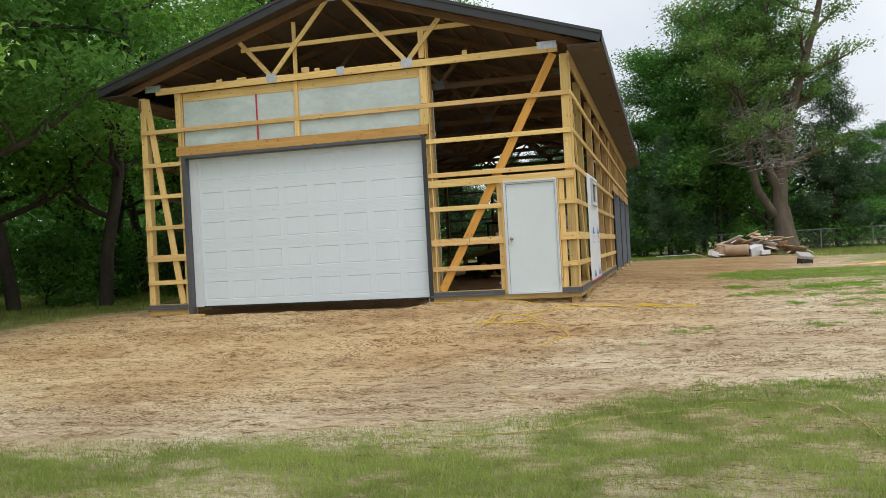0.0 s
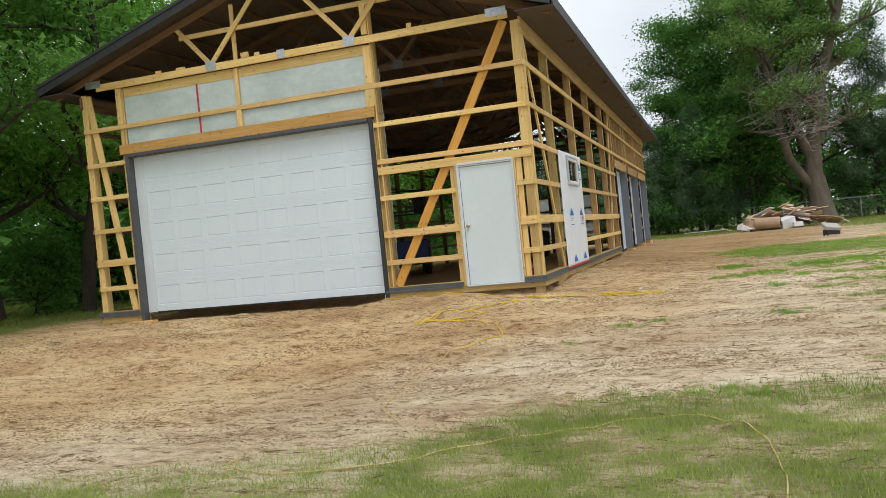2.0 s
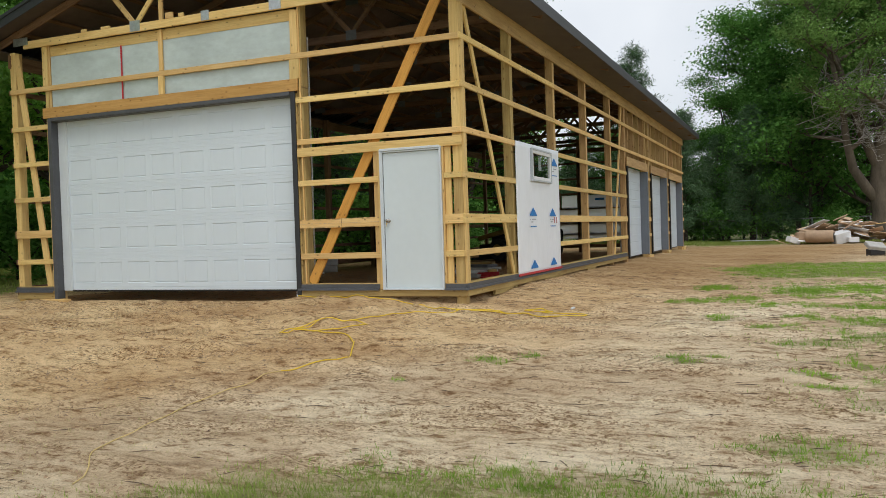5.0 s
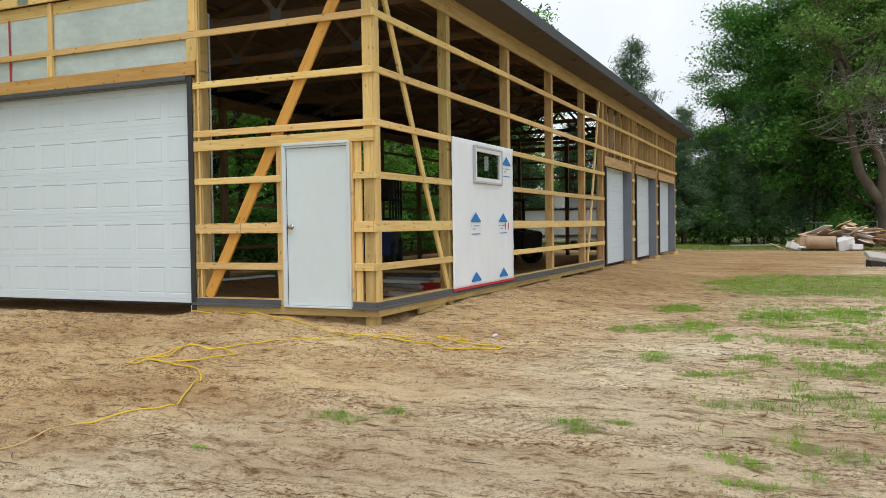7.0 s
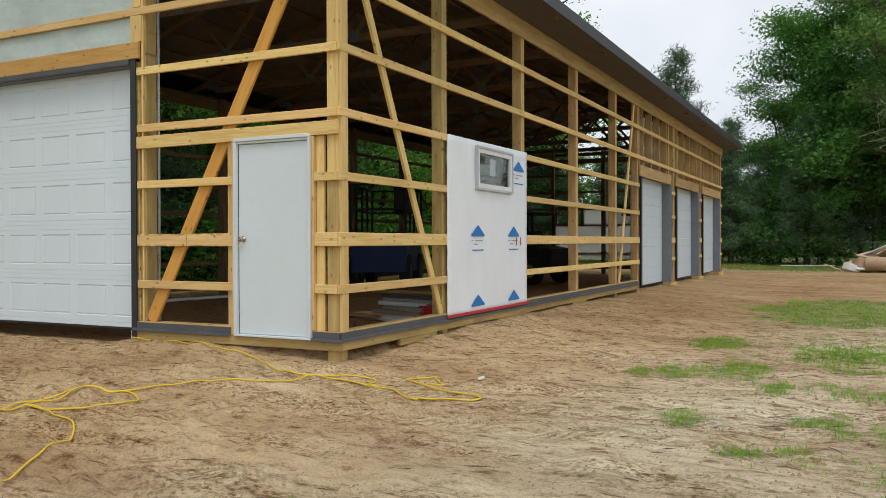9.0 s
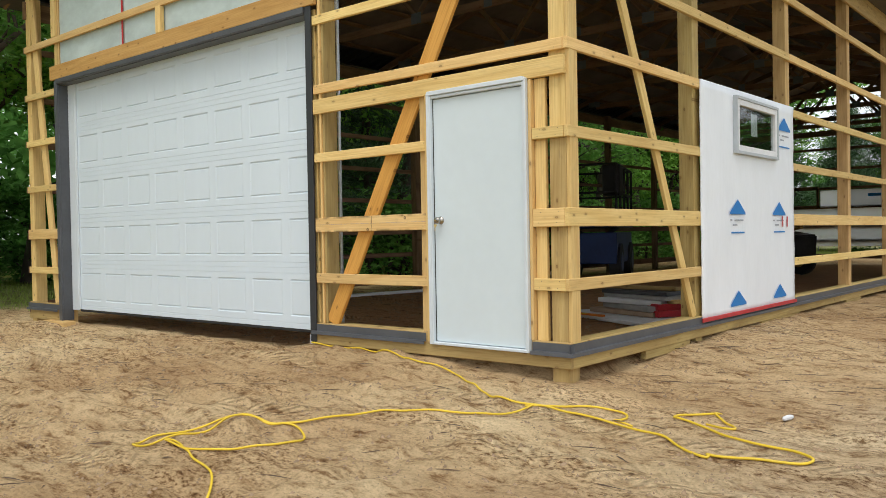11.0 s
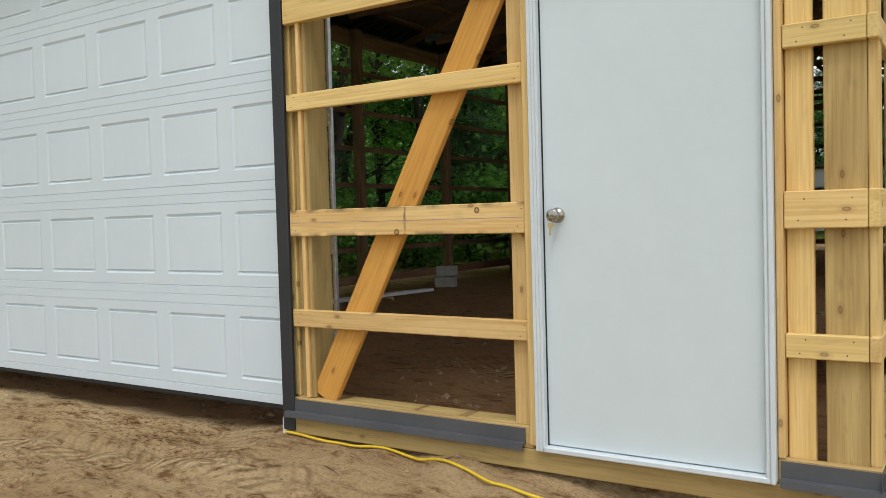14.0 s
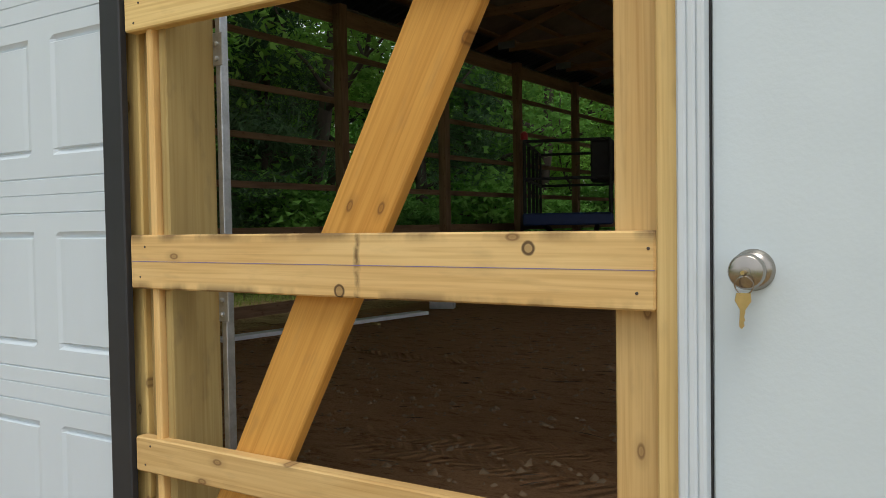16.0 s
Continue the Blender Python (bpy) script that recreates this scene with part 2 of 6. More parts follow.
def ground_material():
    """Bare sandy soil with a cover of turf where the mesh says so, and redder fill soil under the roof, the roof's
    shade worked into its colour.
    """
    m = bpy.data.materials.new("soil")
    m.use_nodes = True
    n, l = m.node_tree.nodes, m.node_tree.links
    b = n["Principled BSDF"]
    b.inputs["Roughness"].default_value, b.inputs["Specular IOR Level"].default_value = 0.95, 0.15
    co = n.new("ShaderNodeTexCoord")

    def noise_at(scale, detail, stretch=None, rough=0.55):
        t = n.new("ShaderNodeTexNoise")
        t.inputs["Scale"].default_value, t.inputs["Detail"].default_value, t.inputs["Roughness"].default_value = scale, detail, rough
        src = co.outputs["Object"]
        if stretch:
            mp = n.new("ShaderNodeMapping")
            mp.inputs["Scale"].default_value = stretch
            l.new(src, mp.inputs["Vector"])
            src = mp.outputs[0]
        l.new(src, t.inputs["Vector"])
        return t.outputs["Fac"]

    def ramp_of(fac, stops):
        r = n.new("ShaderNodeValToRGB")
        e = r.color_ramp.elements
        while len(e) < len(stops):
            e.new(0.5)
        for q, (p, c) in zip(e, stops):
            q.position, q.color = p, (*c, 1)
        l.new(fac, r.inputs[0])
        return r.outputs[0]

    def mix(fac, a, c, kind="MIX"):
        x = n.new("ShaderNodeMixRGB")
        x.blend_type = kind
        for i, v in enumerate((fac, a, c)):
            if isinstance(v, (int, float)):
                x.inputs[i].default_value = v
            elif isinstance(v, tuple):
                x.inputs[i].default_value = (*v, 1)
            else:
                l.new(v, x.inputs[i])
        return x.outputs[0]

    def calc_low(v):
        q = n.new("ShaderNodeMath")
        q.operation = "MULTIPLY"
        q.inputs[1].default_value = 0.72
        l.new(v, q.inputs[0])
        return q.outputs[0]

    broad = ramp_of(noise_at(0.4, 6), [(0.3, (0.61, 0.475, 0.31)), (0.5, (0.77, 0.645, 0.455)), (0.68, (0.86, 0.775, 0.58))])
    grit = ramp_of(noise_at(55, 8, None, 0.78), [(0.34, (0.6, 0.55, 0.5)), (0.48, (0.98, 0.98, 0.98)), (0.68, (1.16, 1.16, 1.16))])
    clumps = ramp_of(noise_at(9, 10, (0.5, 1.3, 1), 0.72), [(0.37, (0.4, 0.31, 0.24)), (0.43, (0.78, 0.72, 0.67)), (0.5, (1.0, 1.0, 1.0)), (0.66, (1.12, 1.12, 1.12))])
    drag_map = n.new("ShaderNodeMapping")
    drag_map.inputs["Rotation"].default_value, drag_map.inputs["Scale"].default_value = (0, 0, 0.14), (0.55, 5.5, 1)
    drag_noise = n.new("ShaderNodeTexNoise")
    drag_noise.inputs["Scale"].default_value, drag_noise.inputs["Detail"].default_value, drag_noise.inputs["Roughness"].default_value = 1.5, 12, 0.72
    l.new(co.outputs["Object"], drag_map.inputs["Vector"])
    l.new(drag_map.outputs[0], drag_noise.inputs["Vector"])
    drag = ramp_of(drag_noise.outputs["Fac"], [(0.36, (0.42, 0.33, 0.26)), (0.45, (0.88, 0.83, 0.78)), (0.55, (1.0, 1.0, 1.0)), (0.68, (1.12, 1.12, 1.12))])
    attr = n.new("ShaderNodeAttribute")
    attr.attribute_name = "cover"
    sep = n.new("ShaderNodeSeparateColor")
    l.new(attr.outputs["Color"], sep.inputs[0])
    rut_map = n.new("ShaderNodeMapping")
    rut_map.inputs["Rotation"].default_value, rut_map.inputs["Scale"].default_value = (0, 0, 0.12), (0.3, 1.6, 1)
    rut_noise = n.new("ShaderNodeTexNoise")
    rut_noise.inputs["Scale"].default_value, rut_noise.inputs["Detail"].default_value = 0.9, 7
    l.new(co.outputs["Object"], rut_map.inputs["Vector"])
    l.new(rut_map.outputs[0], rut_noise.inputs["Vector"])
    broad = mix(0.38, broad, ramp_of(rut_noise.outputs["Fac"], [(0.38, (0.62, 0.5, 0.4)), (0.5, (0.96, 0.93, 0.88)), (0.64, (1.1, 1.1, 1.1))]), "MULTIPLY")
    dragged = mix(0.6, broad, drag, "MULTIPLY")
    raked = mix(calc_low(sep.outputs[2]), dragged, broad)
    # crevice shade between the soil crumbs, painted as dark noise in patches
    crumbs = ramp_of(noise_at(30, 6, (0.8, 1.2, 1), 0.7), [(0.4, (0.3, 0.22, 0.16)), (0.47, (0.82, 0.77, 0.72)), (0.54, (1.04, 1.04, 1.04))])
    where = ramp_of(noise_at(1.5, 7, (0.4, 1.5, 1), 0.65), [(0.44, (0.05, 0.05, 0.05)), (0.6, (1.0, 1.0, 1.0))])
    soil = mix(0.9, mix(1.0, raked, clumps, "MULTIPLY"), grit, "MULTIPLY")
    soil = mix(where, soil, mix(1.0, soil, crumbs, "MULTIPLY"))
    soil = mix(sep.outputs[2], soil, mix(1.0, soil, (0.92, 0.81, 0.655), "MULTIPLY"))
    soil = mix(attr.outputs["Alpha"], soil, mix(1.0, soil, (0.66, 0.62, 0.57), "MULTIPLY"))
    # reddish fill soil, darkened in colour for the shade under the roof
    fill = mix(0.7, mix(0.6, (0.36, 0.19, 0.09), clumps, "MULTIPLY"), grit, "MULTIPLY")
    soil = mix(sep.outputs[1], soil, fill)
    turf = ramp_of(noise_at(3.0, 8), [(0.3, (0.09, 0.13, 0.03)), (0.55, (0.15, 0.21, 0.05)), (0.78, (0.32, 0.31, 0.15))])
    l.new(mix(calc_low(sep.outputs[0]), soil, turf), b.inputs["Base Color"])
    xyz = n.new("ShaderNodeSeparateXYZ")
    l.new(co.outputs["Object"], xyz.inputs[0])

    def calc(op, a, c=None, d=None):
        q = n.new("ShaderNodeMath")
        q.operation = op
        for i, v in enumerate((a, c, d)):
            if isinstance(v, (int, float)):
                q.inputs[i].default_value = v
            elif v is not None:
                l.new(v, q.inputs[i])
        return q.outputs[0]

    # chevron tyre treads in a few wheel lanes
    height = calc("MULTIPLY_ADD", noise_at(34, 8, None, 0.7), 0.3, noise_at(9, 10, (0.75, 1.2, 1), 0.78))
    wander = calc("MULTIPLY_ADD", noise_at(0.5, 2), 0.5, -0.25)
    for lane, tilt in ((-0.75, 0.06), (-1.7, -0.05), (2.2, 0.1), (3.4, -0.15), (4.9, 0.08), (-3.1, 0.12)):
        v = calc("ABSOLUTE", calc("SUBTRACT", calc("ADD", calc("MULTIPLY_ADD", xyz.outputs[0], tilt, xyz.outputs[1]), wander), lane))
        wave = calc("SINE", calc("MULTIPLY", calc("MULTIPLY_ADD", v, 0.9, xyz.outputs[0]), 62.0))
        inside = calc("LESS_THAN", v, 0.17)
        patchy = calc("GREATER_THAN", noise_at(0.8, 3), 0.47)
        height = calc("MULTIPLY_ADD", calc("MULTIPLY", wave, inside), calc("MULTIPLY", patchy, 0.36), height)
    bp = n.new("ShaderNodeBump")
    bp.inputs["Strength"].default_value, bp.inputs["Distance"].default_value = 1.0, 0.06
    l.new(height, bp.inputs["Height"])
    l.new(bp.outputs[0], b.inputs["Normal"])
    return m


PINE = lumber_material("pine_lumber", (0.77, 0.565, 0.24), (0.67, 0.45, 0.165), random=0.17)
BRACE = lumber_material("amber_lumber", (0.7, 0.39, 0.085), (0.6, 0.315, 0.06), random=0.1)
TREATED = lumber_material("treated_lumber", (0.5, 0.37, 0.15), (0.36, 0.25, 0.095), stain=0.2)
SMUDGED = smudged_material()
# pine with the shade under the roof put into its colour
DIMWOOD = lumber_material("shaded_lumber", (0.24, 0.15, 0.085), (0.15, 0.09, 0.05))
HEADER = lumber_material("header_lumber", (0.62, 0.38, 0.13), (0.5, 0.29, 0.085))
# browner pine for headers, blocking and carrier: their shade is in the colour
SHADEBROWN = lumber_material("shaded_brown_lumber", (0.55, 0.38, 0.18), (0.42, 0.27, 0.12))
# side posts and cripple studs: pine toned down as if shaded behind the girts
POSTWOOD = lumber_material("shaded_post_lumber", (0.56, 0.38, 0.17), (0.42, 0.27, 0.11))
GREY = material("grey_steel_trim", (0.085, 0.09, 0.1), 0.42, 0.0, 0.2, 3, 0.05, 40)
CHAR = material("charcoal_steel_trim", (0.028, 0.03, 0.034), 0.5, 0.0, 0.2, 3)
ROOF = material("dark_roof_steel", (0.03, 0.034, 0.036), 0.45, 0.0, 0.25, 2)
SOFFIT = material("brown_soffit_steel", (0.085, 0.07, 0.062), 0.65, 0.0, 0.2, 3)
UNDER = material("roof_underside_film", (0.15, 0.115, 0.1), 0.7, 0.0, 0.4, 0.8, 0.2, 10)
WHITE = material("white_door_steel", (0.67, 0.755, 0.82), 0.38, 0.0, 0.03, 2, 0.03, 150, (1, 1, 0.25))
DOORWHITE = material("entry_door_paint", (0.62, 0.7, 0.735), 0.42, 0.0, 0.04, 1.5, 0.04, 120)
CASING = material("white_casing", (0.63, 0.69, 0.73), 0.45, 0.0, 0.06, 3)
WRAP = material("house_wrap", (0.84, 0.88, 0.93), 0.45, 0.0, 0.05, 2.2, 0.45, 7, (1, 1.6, 0.5))
FILM = material("clear_sheeting", (0.5, 0.58, 0.57), 0.3, 0.0, 0.2, 1.4, 0.25, 6, (1, 1, 2))
GALV = material("galvanised_steel", (0.5, 0.52, 0.53), 0.4, 0.85, 0.25, 20)
NICKEL = material("satin_nickel", (0.4, 0.37, 0.33), 0.25, 1.0, 0.08, 10)
BRASS = material("brass", (0.6, 0.45, 0.2), 0.3, 1.0, 0.15, 20)
BLACK = material("black_rubber", (0.018, 0.018, 0.019), 0.7, 0.0, 0.4, 8)
CORD = material("yellow_cord", (0.72, 0.5, 0.03), 0.5, 0.0, 0.15, 5)
RED = material("red_tape", (0.5, 0.03, 0.04), 0.45, 0.0, 0.15, 5)
BLUE = material("blue_print", (0.012, 0.19, 0.55), 0.5, 0.0, 0.1, 9)
INK = material("grey_print", (0.33, 0.36, 0.4), 0.6, 0.0, 0.2, 40)
CHALK = material("blue_chalk", (0.2, 0.18, 0.4), 0.9, 0.0, 0.3, 30)
MACHINE = material("blue_machine_paint", (0.01, 0.032, 0.12), 0.45, 0.0, 0.25, 3)
AMBER = material("yellow_machine_paint", (0.3, 0.19, 0.045), 0.45, 0.0, 0.2, 3)
CONCRETE = material("concrete_block", (0.4, 0.39, 0.37), 0.9, 0.0, 0.2, 9, 0.4, 60)
CARD = material("cardboard", (0.5, 0.35, 0.23), 0.85, 0.0, 0.2, 3, 0.1, 20, random=0.25)
PAPERWHITE = material("white_board", (0.72, 0.73, 0.74), 0.6, 0.0, 0.12, 4, random=0.1)
BARK = material("bark", (0.075, 0.058, 0.045), 0.95, 0.0, 0.45, 2.5, 1.0, 14, (1, 1, 0.35))
PALEBARK = material("big_tree_bark", (0.115, 0.092, 0.068), 0.95, 0.0, 0.45, 2.5, 1.0, 14, (1, 1, 0.35))
DEADWOOD = material("dead_twigs", (0.33, 0.31, 0.29), 0.95, 0.0, 0.3, 6)
LEAF = leaf_material("broad_leaves", (0.36, 0.62, 0.13), (0.14, 0.31, 0.065), 0.5)
LEAFDARK = leaf_material("shade_leaves", (0.26, 0.52, 0.12), (0.09, 0.22, 0.05), 0.45)
LEAFDUSTY = leaf_material("dusty_leaves", (0.26, 0.43, 0.12), (0.08, 0.155, 0.045), 0.4)
NEEDLE = leaf_material("pine_needles", (0.17, 0.28, 0.14), (0.05, 0.1, 0.055), 0.2)
LEAFDEEP = leaf_material("deep_leaves", (0.19, 0.41, 0.095), (0.045, 0.125, 0.03), 0.3)
GRASS = leaf_material("grass_blades", (0.4, 0.48, 0.13), (0.18, 0.25, 0.055), 0.35)
VIVID = leaf_material("vivid_grass", (0.3, 0.5, 0.06), (0.11, 0.23, 0.026), 0.35)
DRYGRASS = leaf_material("dry_grass", (0.55, 0.49, 0.26), (0.33, 0.29, 0.13), 0.25)
FRAMEGREY = material("grey_window_frame", (0.46, 0.5, 0.53), 0.5, 0.0, 0.1, 5)
# grey trim steel with the sky's reflection mixed into its colour
SIDEGREY = material("sky_tinted_jamb_steel", (0.15, 0.17, 0.2), 0.4, 0.0, 0.12, 3)
# plate steel darkened in colour for the shade on the inner trusses
SHADEPLATE = material("shaded_plate", (0.16, 0.17, 0.17), 0.6, 0.4, 0.2, 12)
SOIL = ground_material()
WRAPBACK = leaf_material("back_wrap", (0.88, 0.9, 0.92), (0.85, 0.87, 0.88), 0.85)
GLASS = bpy.data.materials.new("window_glass")
GLASS.use_nodes = True
_n, _l = GLASS.node_tree.nodes, GLASS.node_tree.links
_clear, _shine, _both = _n.new("ShaderNodeBsdfTransparent"), _n.new("ShaderNodeBsdfGlossy"), _n.new("ShaderNodeMixShader")
_clear.inputs["Color"].default_value = (0.82, 0.86, 0.85, 1)
_shine.inputs["Roughness"].default_value = 0.02
_both.inputs[0].default_value = 0.14
_l.new(_clear.outputs[0], _both.inputs[1])
_l.new(_shine.outputs[0], _both.inputs[2])
_l.new(_both.outputs[0], _n["Material Output"].inputs["Surface"])

# ---- building blocks ----
WORLD = {}


def thing(name, at=(0, 0, 0), label="", category="", group="", kind="", turn=0):
    ob = new(name)
    ob.empty_display_size = 0.1
    m = pose(*at, 0, 0, turn)
    ob.matrix_basis, WORLD[ob] = m, m
    return tagged(ob, label, category, group, kind)


def place(name, mesh, m, parent=None, label=""):
    """One mesh object at the world pose m, under its thing."""
    ob = new(name, mesh)
    WORLD[ob] = m
    if parent:
        ob.parent = parent
        ob.matrix_basis = WORLD[parent].inverted() @ m
    else:
        ob.matrix_basis = m
    return tagged(ob, label)


def part(name, bm, mat, parent, label="", m=None, smooth=False):
    mesh = bpy.data.meshes.new(name)
    bm.to_mesh(mesh)
    bm.free()
    if smooth:
        mesh.polygons.foreach_set("use_smooth", [True] * len(mesh.polygons))
    mesh.materials.append(mat)
    return place(name, mesh, m or Matrix(), parent, label)


BOXES = {}


def box_mesh(lx, ly, lz, mat, edge=0.004):
    key = (round(lx, 3), round(ly, 3), round(lz, 3), mat.name)
    if key not in BOXES:
        bm = bmesh.new()
        bmesh.ops.create_cube(bm, size=1)
        bmesh.ops.scale(bm, vec=(lx, ly, lz), verts=bm.verts)
        if edge:
            bmesh.ops.bevel(bm, geom=bm.edges[:], offset=min(edge, 0.3 * min(lx, ly, lz)), segments=1, affect="EDGES")
        mesh = bpy.data.meshes.new("box")
        bm.to_mesh(mesh)
        bm.free()
        mesh.materials.append(mat)
        BOXES[key] = mesh
    return BOXES[key]


def box(name, x0, x1, y0, y1, z0, z1, mat, parent, label="", edge=0.004):
    """A box between limits; its own x axis runs along its longest side, so that grain follows it."""
    c = Vector(((x0 + x1) / 2, (y0 + y1) / 2, (z0 + z1) / 2))
    dx, dy, dz = x1 - x0, y1 - y0, z1 - z0
    if dz >= dx and dz >= dy:
        return place(name, box_mesh(dz, dy, dx, mat, edge), Matrix.Translation(c) @ Matrix(((0, 0, 1, 0), (0, 1, 0, 0), (-1, 0, 0, 0), (0, 0, 0, 1))), parent, label)
    if dy >= dx:
        return place(name, box_mesh(dy, dx, dz, mat, edge), Matrix.Translation(c) @ Matrix(((0, -1, 0, 0), (1, 0, 0, 0), (0, 0, 1, 0), (0, 0, 0, 1))), parent, label)
    return place(name, box_mesh(dx, dy, dz, mat, edge), Matrix.Translation(c), parent, label)


def lumber(name, a, b, wide, deep, out, mat, parent, label=""):
    """A board from a to b (its centre line), wide across the wall and deep along the direction out."""
    a, b, out = Vector(a), Vector(b), Vector(out).normalized()
    run = (b - a).normalized()
    out = (out - run * out.dot(run)).normalized()
    side = run.cross(out)
    m = Matrix((run, out, side)).transposed().to_4x4()
    m.translation = (a + b) / 2
    return place(name, box_mesh((b - a).length, deep, wide, mat), m, parent, label)


def tube(bm, path, radii, sides=8, cap=True):
    """A tapering tube along a path, added to bm."""
    rings = []
    for i, p in enumerate(path):
        p = Vector(p)
        d = (Vector(path[min(i + 1, len(path) - 1)]) - Vector(path[max(i - 1, 0)])).normalized()
        u = d.orthogonal().normalized() if i == 0 else (u - d * u.dot(d)).normalized()
        v = d.cross(u)
        r = radii[i] if hasattr(radii, "__len__") else radii
        rings.append([bm.verts.new(p + (u * math.cos(k) + v * math.sin(k)) * r) for k in (2 * math.pi * j / sides for j in range(sides))])
    for r0, r1 in zip(rings, rings[1:]):
        for j in range(sides):
            bm.faces.new((r0[j], r0[(j + 1) % sides], r1[(j + 1) % sides], r1[j]))
    if cap:
        bm.faces.new(rings[0][::-1])
        bm.faces.new(rings[-1])
    return bm


def lathe(profile, sides=24, axis="Z"):
    """A turned solid from (radius, height) pairs."""
    bm = bmesh.new()
    rings = [[bm.verts.new((max(r, 1e-4) * math.cos(k), max(r, 1e-4) * math.sin(k), h)) for k in (2 * math.pi * j / sides for j in range(sides))] for r, h in profile]
    for r0, r1 in zip(rings, rings[1:]):
        for j in range(sides):
            bm.faces.new((r0[j], r0[(j + 1) % sides], r1[(j + 1) % sides], r1[j]))
    bm.faces.new(rings[0][::-1])
    bm.faces.new(rings[-1])
    return bm


# ---- the lie of the land ----
def smooth(a, b, v):
    t = np.clip((v - a) / (b - a), 0, 1)
    return t * t * (3 - 2 * t)


WAVES = [(np.random.uniform(0, 6.28), np.random.uniform(0, 6.28), np.random.uniform(0, 6.28)) for _ in range(60)]


def ripple(x, y, size, seed=0, count=6):
    """Soft random relief, about -1 to 1, with features of that size in metres."""
    total = 0.0
    for i in range(count):
        a, p, q = WAVES[(seed * 7 + i) % 60]
        k = 2 * math.pi / size * (0.7 + 0.25 * i)
        total = total + np.sin(k * (x * math.cos(a) + y * math.sin(a)) + p) * np.cos(0.61 * k * (y * math.cos(a + q) - x * math.sin(a + q)) + q)
    return total / count * 1.6


TABLE = np.random.default_rng(3).uniform(-1, 1, (256, 256))


def lumps(x, y, size, seed):
    """Uneven relief, -1 to 1, with lumps of about that size in metres."""
    u, v = np.asarray(x, float) / size + 17.3 * seed, np.asarray(y, float) / size + 41.7 * seed
    i, j = np.floor(u).astype(int), np.floor(v).astype(int)
    f, g = u - i, v - j
    f, g = f * f * (3 - 2 * f), g * g * (3 - 2 * g)
    a, b, c, d = TABLE[i % 256, j % 256], TABLE[(i + 1) % 256, j % 256], TABLE[i % 256, (j + 1) % 256], TABLE[(i + 1) % 256, (j + 1) % 256]
    return (a * (1 - f) + b * f) * (1 - g) + (c * (1 - f) + d * f) * g


def land(x, y):
    """The ground's height: level at the building, falling away in front."""
    x, y = np.asarray(x, float), np.asarray(y, float)
    z = np.interp(y, [-60, -14, -9, -7, -5.6, -4.5, -3.5, -2.5, -1.5, 0, 12, 20, 30, 80], [-0.45, -0.4, -0.42, -0.4, -0.28, -0.18, -0.09, -0.01, 0.02, 0.02, -0.05, -0.08, -0.05, 0.0])
    z = z + 0.065 * smooth(1.0, -0.6, x) * smooth(-3.0, -0.8, y)
    z = z + smooth(-0.5, -0.05, x) * smooth(3.2, 0.3, x) * smooth(0.3, 3.5, y) * smooth(27, 24, y) * 0.13
    z = z + 0.085 * smooth(-0.5, -1.5, x) * smooth(-3.5, -2.8, x) * smooth(-1.3, -0.15, y) * smooth(0.7, 0.15, y)
    z = z + 0.075 * np.maximum(smooth(0.05, 0.18, y) * smooth(0.9, 0.4, y) * smooth(-3.2, -2.7, x) * smooth(-0.05, -0.2, x), smooth(-0.05, -0.18, x) * smooth(-0.9, -0.45, x) * smooth(0.05, 0.25, y) * smooth(13, 12, y))
    inside = (x > -9.0) & (x < 0.0) & (y > 0.1) & (y < 25)
    near = np.exp(-((np.maximum(np.abs(x + 2) - 9, 0) / 6) ** 2) - ((np.maximum(np.abs(y + 2) - 14, 0) / 6) ** 2))
    rough = 0.016 * ripple(x, y, 1.7, 1) + 0.014 * ripple(x, y, 0.6, 2) + 0.014 * ripple(x * 0.5, y, 0.36, 3) * (y > -9)
    rough = rough + 0.011 * ripple(0.16 * x, y + 0.12 * x, 0.42, 5) * smooth(0.3, -1.0, y)
    rough = rough + 0.011 * lumps(0.7 * x, y, 0.3, 1) + 0.009 * lumps(x, y, 0.14, 2) + 0.005 * lumps(x, y, 0.08, 3)
    rough = rough + 0.05 * np.maximum(lumps(0.5 * x, y + 0.12 * x, 0.17, 4) - 0.25, 0) * smooth(0.0, 0.5, ripple(0.22 * x, y + 0.12 * x, 0.8, 2))
    rough = rough * (1 + 0.7 * smooth(-6, -4, y) * smooth(0.2, -0.4, y) * smooth(3, 0, x))
    return z + rough * near * np.where(inside, 0.7, 1.0) - 0.0


